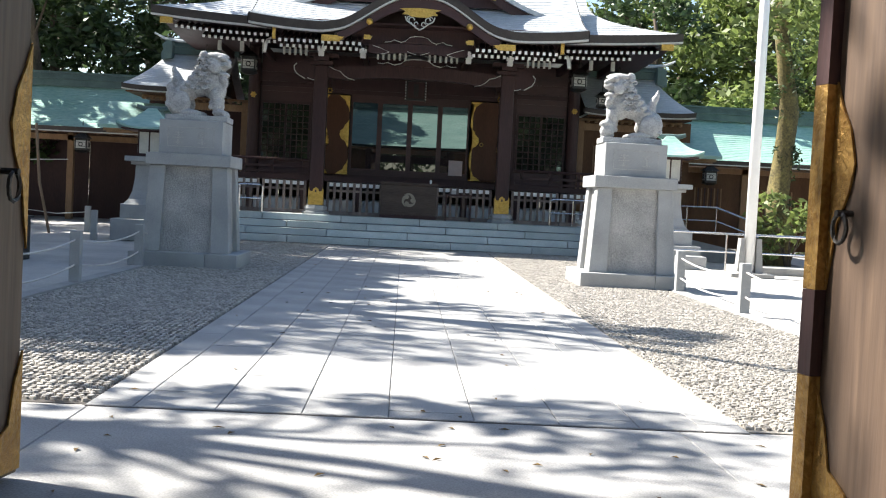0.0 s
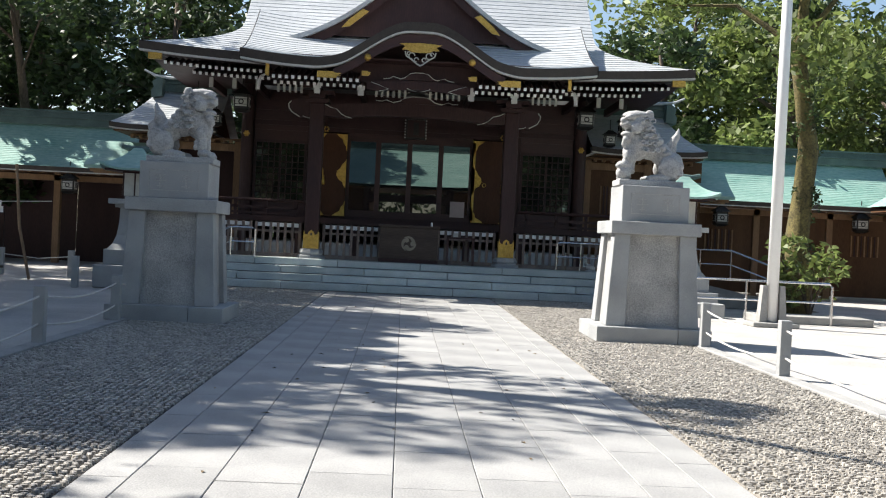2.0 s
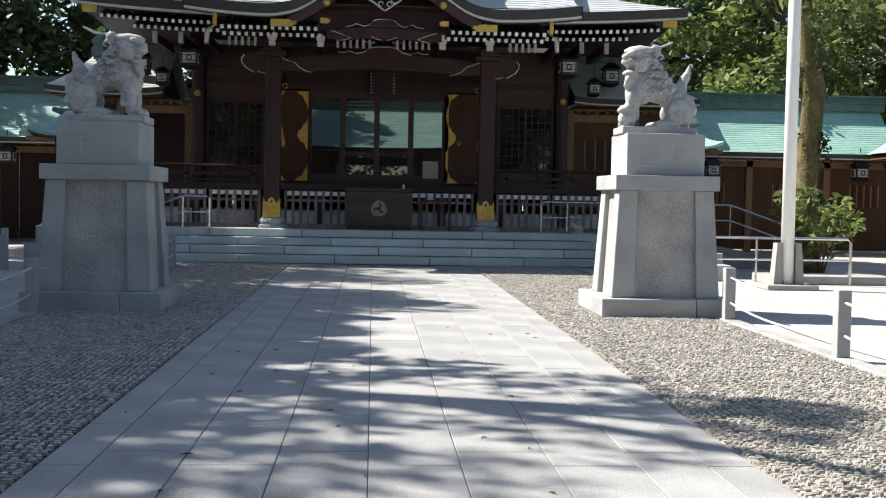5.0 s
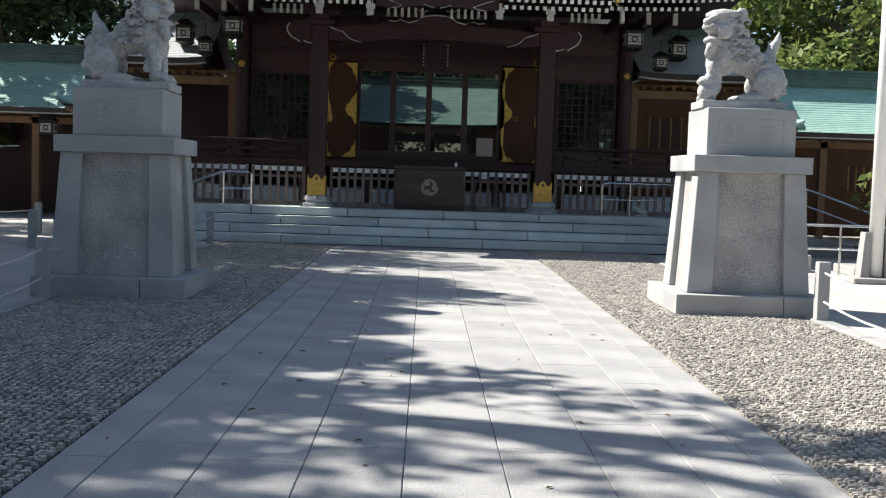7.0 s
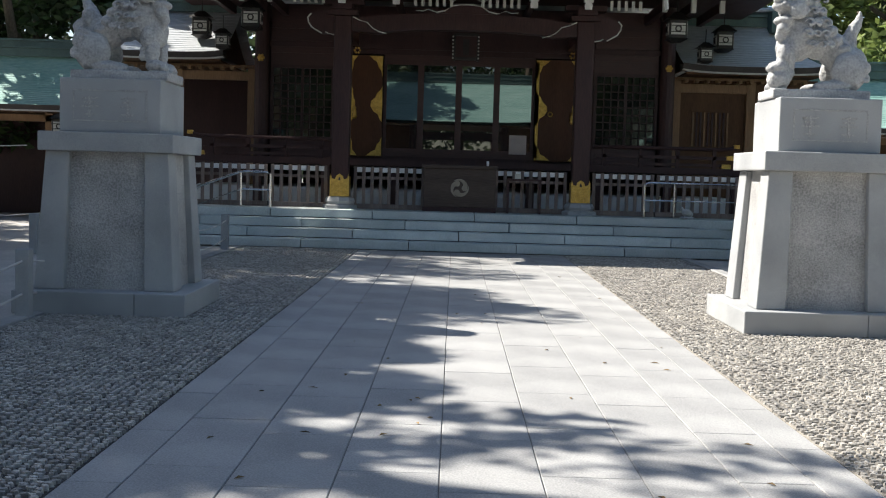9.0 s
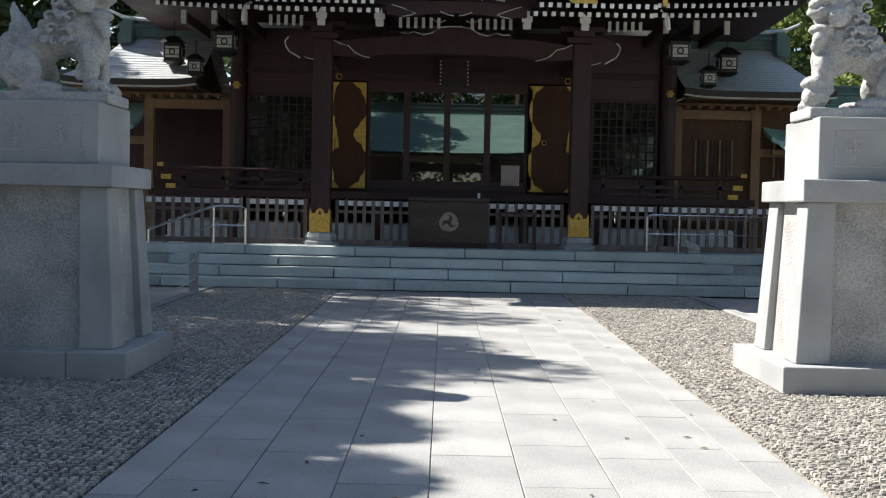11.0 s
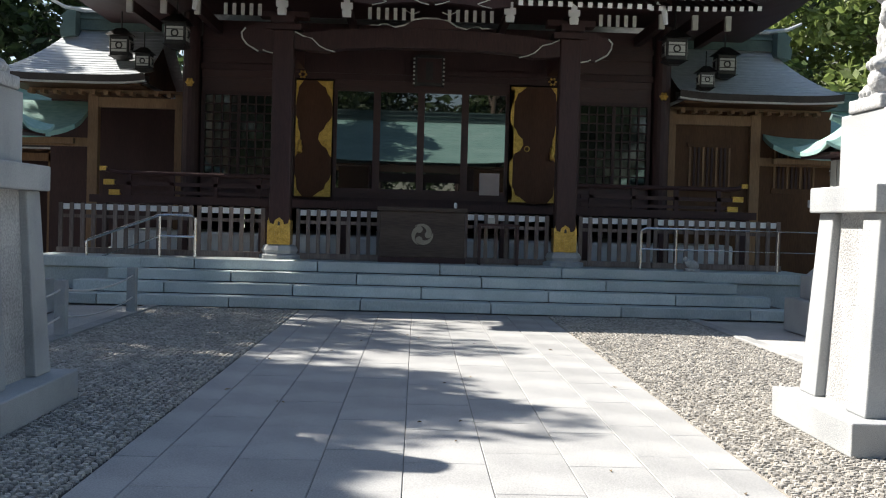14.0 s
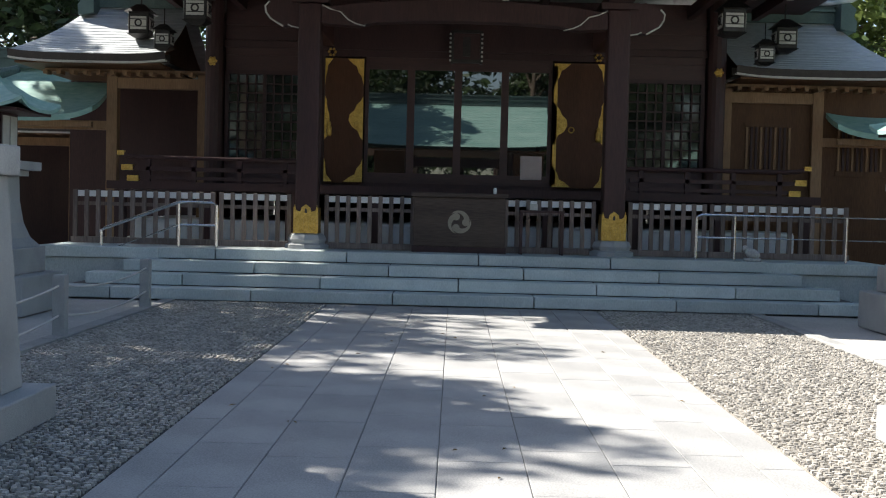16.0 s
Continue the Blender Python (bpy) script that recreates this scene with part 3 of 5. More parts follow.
ff = roof_front(1)
part("eave_fascia", fascia(ff, 0, 0.2, 0.5), FASCIA, hall)
part("eave_line", edge_line(ff, 0, 0.18), PAPER, hall, "pale strip under the eave")
part("soffit", grid(bmesh.new(), lambda u, v: Vector(((2 * u - 1) * (6.7 - 1.9 * v), EAVE_Y + 0.15 + 3.9 * v, EAVE_Z - 0.2 + 0.0 * v + lift(2 * u - 1, 0) * (1 - v))), 24, 4), DARKWOOD, hall)
for s in (-1, 1):
    part("soffit", grid(bmesh.new(), lambda u, v, s=s: Vector((s * (6.7 - 1.9 * v), EAVE_Y + 0.15 + 3.9 * v + 6 * u, EAVE_Z - 0.19 + 0.2 * (1 - u) ** 3 * (1 - v))), 6, 4), DARKWOOD, hall)


def kara(x):
    """Front edge of the porch roof: a wave-shaped gable in the middle."""
    a = abs(x)
    k = max(0.0, min(1.0, (a - 0.25) / 2.2))
    wave = 0.5 + 0.5 * math.cos(math.pi * k ** 0.92)
    return 5.36 + 0.98 * wave + 0.13 * max(0, (a - 2.3) / 1.85) ** 2


PORCH_Y = -0.6


def porch(u, v):
    x = (2 * u - 1) * 4.15
    y = PORCH_Y + 3.2 * v
    base = 5.36 + 0.13 * max(0, (abs(x) - 2.3) / 1.85) ** 2 + 0.85 * v + 0.75 * v * v
    k = kara(x) + 0.12 * v
    m = max(base, k) + 0.05 * math.exp(-((base - k) / 0.12) ** 2)
    return Vector((x, y, m))


part("porch_roof", stepped(porch, 64, 20, 0.012), COPPER_GREY, hall, "grey copper porch roof with wave-shaped gable")
part("porch_fascia", fascia(porch, 0, 0.2, 0.6, 64), FASCIA, hall)
part("porch_eave_line", edge_line(porch, 0, 0.18, 64), PAPER, hall, "pale strip under the porch eave")
for s in (-1, 1):
    # end boards of the porch roof
    bm = bmesh.new()
    pts = [porch(0.5 + 0.5 * s, j / 12) for j in range(13)]
    vs = [[bm.verts.new(p + Vector((s * 0.02, 0, 0.01))), bm.verts.new(p + Vector((s * 0.02, 0, -0.22)))] for p in pts]
    for a, b in zip(vs, vs[1:]):
        bm.faces.new((a[0], b[0], b[1], a[1]))
    part("porch_end", bm, FASCIA, hall)
# gable board behind the wave
bm = bmesh.new()
top = [(x, kara(x) - 0.2) for x in np.linspace(-1.9, 1.9, 30)]
plate(bm, top[::-1] + [(-1.9, 5.06), (1.9, 5.06)], 0.5, 0.6)
part("gable_panel", bm, DARKWOOD, hall)
bm = bmesh.new()
rows = []
for x in np.linspace(-2.0, 2.0, 41):
    z, d = kara(x) - 0.24, 0.2 + 0.06 * (1 - abs(x) / 2)
    rows.append([bm.verts.new(p) for p in ((x, -0.5, z), (x, -0.5, z - d), (x, -0.4, z - d), (x, -0.4, z))])
for p, q in zip(rows, rows[1:]):
    for k in range(4):
        bm.faces.new((p[k], q[k], q[(k + 1) % 4], p[(k + 1) % 4]))
part("barge_board", bm, REDWOOD, hall, "curved dark red barge board")
part("porch_soffit", boxes((-4.1, 4.1, -0.1, 4.8, 5.52, 5.56)), DARKWOOD, hall)
# gilt gable ornament
bm = bmesh.new()
orn = [(-0.5, 5.86), (-0.36, 5.80), (-0.44, 5.72), (-0.3, 5.72), (-0.2, 5.67), (0, 5.66), (0.2, 5.67), (0.3, 5.72), (0.44, 5.72), (0.36, 5.80), (0.5, 5.86), (0.3, 5.875), (0, 5.89), (-0.3, 5.875)]
plate(bm, orn, -0.56, -0.51)
part("gable_ornament", bm, GOLD, hall, "gilt gable ornament plate")
bm = bmesh.new()
for s in (-1, 1):
    tube(bm, [(s * 0.36, -0.53, 5.68), (s * 0.33, -0.53, 5.58), (s * 0.2, -0.53, 5.5), (s * 0.1, -0.53, 5.42), (0, -0.53, 5.36)], 0.018, 5)
    for cx, cz, r in ((0.2, 5.59, 0.07), (0.09, 5.5, 0.05), (0.27, 5.64, 0.04)):
        tube(bm, [(s * cx + r * math.cos(q * 0.7), -0.53, cz + r * math.sin(q * 0.7)) for q in range(8)], 0.014, 5)
part("gable_carving", bm, PAPER, hall, "pale carved scroll pendant")
for s in (-1, 1):
    for x, z, w, h in ((2.1, 5.05, 0.27, 0.075), (1.24, 5.12, 0.1, 0.055)):
        bm = bmesh.new()
        o = [(-w, -h), (w * 0.6, -h), (w * 0.75, -h * 0.4), (w * 1.05, -h * 0.2), (w * 0.8, h * 0.1), (w * 1.05, h * 0.6), (w * 0.6, h * 0.6), (w * 0.4, h), (-w, h)]
        plate(bm, [(s * (x - q * 1), z + r) for q, r in o], -0.57, -0.52)
        part("gilt_plate", bm, GOLD, hall, "gilt eave plate")
    bm = bmesh.new()
    bmesh.ops.create_uvsphere(bm, u_segments=12, v_segments=8, radius=0.085, matrix=pose(s * 1.22, -0.53, 5.5))
    part("gilt_knob", bm, GOLD, hall, "round gilt nail cover", smooth=True)
    part("corner_cap", boxes((*sorted((s * 6.3, s * 6.62)), 1.0, 1.12, 5.42, 5.58)), GOLD, hall, "gilt rafter cap")
    part("porch_cap", boxes((*sorted((s * 3.5, s * 3.58)), -0.42, -0.3, 4.98, 5.25)), GOLD, hall, "gilt hip strap")

# rafters with white ends, in two tiers
raft_main = mesh_of("rafter", boxes((-0.038, 0.038, 0, 1.3, -0.042, 0.042)), DARKWOOD)
tip_main = mesh_of("rafter_end", boxes((-0.036, 0.036, -0.012, -0.001, -0.04, 0.04)), WHITE)


def rafters(x0, x1, y, z, pitch, bow=0.0):
    n = round(abs(x1 - x0) / pitch)
    for i in range(n + 1):
        x = x0 + (x1 - x0) * i / n
        up = bow * (i / n) ** 2
        r = part("rafter", raft_main, None, hall, at=pose(x, y, z + up, 17))
        part("rafter_end", tip_main, None, r)


for s in (-1, 1):
    rafters(s * 1.45, s * 3.4, -0.32, 4.98, 0.15)
    rafters(s * 1.38, s * 3.4, 0.05, 4.89, 0.15)
    rafters(s * 3.75, s * 6.25, 1.25, 5.29, 0.16, 0.1)
    rafters(s * 3.75, s * 5.6, 1.6, 5.17, 0.16, 0.05)
    for x in (4.15, 4.75, 5.35):
        part("bracket_tip", boxes((s * x - 0.05, s * x + 0.05, 2.6, 2.7, 5.0, 5.26)), PAPER, hall, "pale bracket end")
        part("bracket_arm", boxes((s * x - 0.06, s * x + 0.06, 2.71, 4.9, 5.02, 5.22)), DARKWOOD, hall)
# triangular dormer gable above the wave gable
for s in (-1, 1):
    def f(u, v, s=s):
        a = u * 3.3
        return Vector((s * a, 0.9 + 0.45 * u + 4.0 * v, 8.4 - 1.1 * a + 0.13 * a * a + 0.02))
    part("dormer_roof", grid(bmesh.new(), f, 14, 4, 0.12), COPPER_GREY, hall, "dormer gable roof")
    bm = bmesh.new()
    pts = [f(i / 14, 0) for i in range(15)]
    for p, q in zip(pts, pts[1:]):
        v = [bm.verts.new(k) for k in (p + Vector((0, 0.1, -0.13)), q + Vector((0, 0.1, -0.13)), q + Vector((0, 0.1, -0.38)), p + Vector((0, 0.1, -0.38)))]
        bm.faces.new(v)
    part("dormer_barge", bm, DARKWOOD, hall)
    bm = bmesh.new()
    plate(bm, [(s * 1.3, 6.86), (s * 1.75, 6.48), (s * 1.95, 6.44), (s * 1.8, 6.62), (s * 1.45, 6.92)], 1.0, 1.04)
    part("gilt_plate", bm, GOLD, hall, "gilt gable foot plate")
bm = bmesh.new()
plate(bm, [(-2.6, 6.3), (2.6, 6.3), (0, 8.2)], 1.4, 1.5)
part("dormer_wall", bm, DARKWOOD, hall)

# veranda rail on each side
for s in (-1, 1):
    rail = part("veranda_rail", boxes((*sorted((s * 2.9, s * 5.85)), 3.42, 3.5, 1.95, 2.02), (*sorted((s * 2.9, s * 5.75)), 3.43, 3.49, 1.8, 1.86)), DARKWOOD, hall, "dark veranda balustrade with gilt ends")
    bm = bmesh.new()
    tube(bm, [(s * 2.85, 3.46, 2.18), (s * 5.6, 3.46, 2.18), (s * 5.85, 3.46, 2.2), (s * 6.0, 3.46, 2.25)], 0.04, 8)
    part("top_rail", bm, DARKWOOD, rail)
    for x in (3.1, 3.9, 4.7, 5.5):
        part("baluster", boxes((s * x - 0.04, s * x + 0.04, 3.42, 3.5, 1.76, 2.15)), DARKWOOD, rail)
    for z, q in ((2.02, 5.86), (1.83, 5.76), (1.69, 5.72)):
        part("gilt_end", boxes((s * q - 0.1, s * q + 0.1, 3.4, 3.52, z - 0.07, z + 0.03)), GOLD, rail)
    part("gilt_end", boxes((s * 5.98 - 0.06, s * 5.98 + 0.06, 3.41, 3.51, 2.21, 2.29)), GOLD, rail)


# ---- side wings and corridors ----
def curved_roof(name, x0, x1, y0, y1, eave, ridge, material, hip=(0, 0), courses=14, depth=0.1, up=0.12):
    """Front and back slopes along x, hipped by hip metres at either end."""
    ym = (y0 + y1) / 2

    def slope(front):
        def f(u, v):
            a, b = x0 + hip[0] * v, x1 - hip[1] * v
            y = y0 + (ym - y0) * v if front else y1 - (y1 - ym) * v
            z = eave + (ridge - eave) * (0.62 * v + 0.38 * v * v) + up * abs(2 * u - 1) ** 4 * (1 - v)
            return Vector((a + (b - a) * u, y, z))
        return f
    return slope


def building_roof(parent, x0, x1, y0, y1, eave, ridge, material, hip=(0, 0), courses=14, up=0.1, swap=None):
    f = curved_roof("", x0, x1, y0, y1, eave, ridge, material, hip, courses, up=up)
    ym = (y0 + y1) / 2
    for front in (True, False):
        part("roof_slope", stepped(f(front), 16, courses, 0.009), material, parent, at=swap)
    g = f(True)
    part("eave_board", fascia(g, 0, 0.13, 0.4, 16), FASCIA, parent, at=swap)
    part("eave_line", edge_line(g, 0, 0.11, 16, 0.035), PAPER, parent, at=swap)
    for i, s in enumerate((-1, 1)):
        if hip[i]:
            def h(u, v, s=s):
                p = f(True)((s + 1) / 2, v)
                q = f(False)((s + 1) / 2, v)
                return p.lerp(q, u)
            part("roof_slope", stepped(h, 10, courses, 0.009), material, parent, at=swap)
        else:
            bm = bmesh.new()
            pts = [f(True)((s + 1) / 2, v / 6) for v in range(7)] + [f(False)((s + 1) / 2, v / 6) for v in range(5, -1, -1)]
            bm.faces.new([bm.verts.new(p - Vector((s * 0.25, 0, 0.03))) for p in pts])
            part("gable_wall", bm, PANELWOOD, parent, at=swap)
    a, b = x0 + hip[0] - 0.1, x1 - hip[1] + 0.1
    part("soffit", boxes((x0 + 0.1, x1 - 0.1, y0 + 0.1, y1 - 0.1, eave - 0.16, eave - 0.12)), PANELWOOD, parent, at=swap)
    r = part("ridge", boxes((a, b, ym - 0.2, ym + 0.2, ridge - 0.08, ridge + 0.14), (a - 0.08, b + 0.08, ym - 0.26, ym + 0.26, ridge + 0.145, ridge + 0.2), (a, b, ym - 0.16, ym + 0.16, ridge + 0.205, ridge + 0.34), (a - 0.12, b + 0.12, ym - 0.22, ym + 0.22, ridge + 0.345, ridge + 0.4)), RIDGE, parent, "stacked dark copper ridge", at=swap)
    return r


peg = mesh_of("rafter_peg", boxes((-0.04, 0.04, -0.25, 0, -0.035, 0.035)), LIGHTWOOD)
for s in (-1, 1):
    wing = thing("side_wing", "light brown timber side wing with grey roof", "building", "side wings of the hall")
    a, b = (-8.4, -5.5) if s < 0 else (4.95, 8.2)
    hip = (0.0, 0.9) if s > 0 else (0.9, 0.0)
    building_roof(wing, a, b, 4.45, 8.9, 4.07, 5.35, COPPER_GREY, hip, 18, 0.06)
    # upturned ridge finial
    x = s * 7.55
    bm = bmesh.new()
    plate(bm, [(x - s * 0.2, 5.1), (x + s * 0.1, 5.05), (x + s * 0.12, 5.25), (x + s * 0.05, 5.35), (x + s * 0.1, 5.5), (x - s * 0.05, 5.62), (x - s * 0.2, 5.6)], 6.1, 6.7)
    part("ridge_finial", bm, RIDGE, wing)
    bm = bmesh.new()
    tube(bm, [(x - s * 1.4, 6.4, 5.66), (x - s * 0.3, 6.4, 5.66), (x + s * 0.1, 6.4, 5.72), (x + s * 0.4, 6.4, 5.86)], [0.05, 0.05, 0.04, 0.03], 6)
    part("ridge_cap", bm, COPPER_GREY, wing)
    for q in (4.98, 6.72):
        part("post", boxes((s * q - 0.1, s * q + 0.1, 5.3, 5.5, 0.7 if q < 6 else 0, 3.83)), LIGHTWOOD, wing)
    part("beam", boxes((*sorted((s * 5.08, s * 6.62)), 5.32, 5.48, 3.55, 3.75)), LIGHTWOOD, wing)
    part("beam", boxes((*sorted((s * 4.9, s * 8.0)), 5.28, 5.5, 3.84, 3.9)), LIGHTWOOD, wing)
    part("beam", boxes((*sorted((s * 6.82, s * 9.0)), 5.32, 5.48, 2.75, 2.92)), LIGHTWOOD, wing)
    for k in range(12):
        part("rafter_peg", peg, None, wing, at=(s * (5.15 + k * 0.25), 5.27, 3.8))
    # West panel takes the dark wood to stand in for deep shade.
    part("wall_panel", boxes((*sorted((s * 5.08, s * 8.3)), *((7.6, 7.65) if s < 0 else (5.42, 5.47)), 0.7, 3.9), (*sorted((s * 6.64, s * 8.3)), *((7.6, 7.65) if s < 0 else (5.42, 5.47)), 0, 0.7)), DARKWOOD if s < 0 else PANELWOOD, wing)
    for q in (5.35, 7.1) if s > 0 else ():
        g = part("grille", boxes((*sorted((s * q, s * (q + 0.95))), 5.38, 5.415, 2.2, 2.3)), PANELWOOD, wing, "slatted wooden vent")
        part("grille_head", boxes((*sorted((s * q, s * (q + 0.95))), 5.38, 5.415, 3.1, 3.18)), PANELWOOD, g)
        for k in range(10):
            part("slat", boxes((s * (q + 0.06 + 0.09 * k) - 0.02, s * (q + 0.06 + 0.09 * k) + 0.02, 5.39, 5.415, 2.3, 3.1)), DARKWOOD if k % 3 else LIGHTWOOD, g)
    # round-ended lower copper roof beside the wing
    bm = bmesh.new()

    def low(u, v, s=s):
        return Vector((s * (6.9 + 2.2 * u), 4.7 + 1.2 * v, 2.95 + 0.75 * v * (0.6 + 0.4 * v) + 0.2 * (1 - u) ** 6 * (1 - v)))
    part("lower_roof", grid(bm, low, 14, 8, 0.1), COPPER_GREEN, wing, "green copper pent roof")
    part("beam", boxes((*sorted((s * 7.0, s * 9.0)), 4.95, 5.08, 2.78, 2.88)), LIGHTWOOD, wing)

for s, reach in ((-1, 34), (1, 15.6)):
    cor = thing("corridor", "covered timber corridor with green copper roof", "corridor", "covered corridors")
    a, b = sorted((s * 8.2, s * reach))
    building_roof(cor, a, b, 8.4, 12.2, 2.98, 4.5, COPPER_GREEN, (0, 0), 22, 0.0)
    n = int((reach - 8.6) / 2.4)
    for k in range(n + 1):
        x = s * (8.8 + k * 2.4)
        part("post", boxes((x - 0.1, x + 0.1, 9.3, 9.5, 0, 2.86)), LIGHTWOOD, cor)
        if s < 0:
            # Dark wood here paints the shade inside the west corridor.
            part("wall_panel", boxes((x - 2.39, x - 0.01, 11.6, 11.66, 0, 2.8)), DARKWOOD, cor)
            continue
        part("wall_panel", boxes((*sorted((x + s * 0.1, x + s * 2.3)), 9.38, 9.44, 0.1, 2.6)), PANELWOOD, cor)
        g = part("grille", boxes((*sorted((x + s * 0.7, x + s * 1.7)), 9.35, 9.378, 1.35, 1.42)), PANELWOOD, cor, "slatted wooden vent")
        part("grille_head", boxes((*sorted((x + s * 0.7, x + s * 1.7)), 9.35, 9.378, 2.1, 2.17)), PANELWOOD, g)
        for j in range(9):
            q = x + s * (0.76 + 0.11 * j)
            part("slat", boxes((q - 0.022, q + 0.022, 9.355, 9.378, 1.42, 2.1)), DARKWOOD if j % 2 else LIGHTWOOD, g)
    part("beam", boxes((a, b, 9.3, 9.5, 2.6, 2.78)), LIGHTWOOD, cor)
    for k in range(int((reach - 8.4) / 0.42)):
        part("rafter_peg", peg, None, cor, at=(s * (8.5 + k * 0.42), 8.78, 2.84))
cor = thing("corridor", "covered timber corridor turning along the courtyard", "corridor", "covered corridors")
turn = Matrix.Translation((0, 0, 0)) @ Matrix.Rotation(math.pi / 2, 4, "Z")
building_roof(cor, -22, 8.39, -18.2, -14.4, 3.0, 4.52, COPPER_GREEN, (0, 0), 16, 0.0, swap=turn @ pose(0, 0, 0))
for k in range(9):
    y = 8.0 - k * 2.6
    part("post", boxes((15.3, 15.5, y - 0.1, y + 0.1, 0, 2.86)), LIGHTWOOD, cor)
    part("wall_panel", boxes((15.6, 15.66, y - 2.5, y - 0.1, 0, 2.8)), PANELWOOD, cor)
part("beam", boxes((15.3, 15.5, -22, 9.2, 2.6, 2.78)), LIGHTWOOD, cor)


# ---- pedestals and guardian statues ----
def pedestal():
    p = thing("pedestal", "pale granite guardian pedestal with rough front panel", "pedestal", "guardian pedestals")
    hx, hy = 0.85, 0.82
    part("base", bevelled(boxes((-hx, hx - 0.5, -hy, hy, 0, 0.23)), 0.012), GRANITE, p)
    part("base", bevelled(boxes((hx - 0.495, hx, -hy, hy, 0, 0.23)), 0.012), GRANITE, p)
    part("panel", frustum(bmesh.new(), (-0.62, 0.62, -0.55, 0.55, 0.23), (-0.55, 0.55, -0.50, 0.50, 1.6)), GRANITE_ROUGH, p, "hammered granite panel")
    for i in (-1, 1):
        for j in (-1, 1):
            x0, x1 = sorted((i * 0.40, i * 0.695))
            y0, y1 = sorted((j * 0.30, j * 0.64))
            u0, u1 = sorted((i * 0.37, i * 0.61))
            w0, w1 = sorted((j * 0.28, j * 0.57))
            part("corner_leg", bevelled(frustum(bmesh.new(), (x0, x1, y0, y1, 0.23), (u0, u1, w0, w1, 1.6)), 0.012), GRANITE, p)
    part("cap", bevelled(boxes((-0.67, 0.67, -0.63, 0.63, 1.6, 1.79)), 0.012), GRANITE, p)
    blk = part("block", bevelled(boxes((-0.505, 0.505, -0.48, 0.48, 1.79, 2.33)), 0.012), GRANITE, p)
    f = -0.481
    part("inset_frame", boxes((-0.37, 0.37, f - 0.003, f, 2.2, 2.215), (-0.37, 0.37, f - 0.003, f, 1.9, 1.915), (-0.37, -0.355, f - 0.003, f, 1.915, 2.2), (0.355, 0.37, f - 0.003, f, 1.915, 2.2)), GRANITE_ROUGH, blk)
    for x in (-0.2, 0.18):
        bars = [(x - w, x + w, f - 0.005, f, z, z + 0.018) for w, z in ((0.08, 2.12), (0.06, 2.08), (0.09, 2.04), (0.07, 1.96))]
        part("glyph_bar", boxes(*bars, (x - 0.012, x + 0.012, f - 0.0055, f, 1.94, 2.15)), GRANITE_ROUGH, blk)
    return p


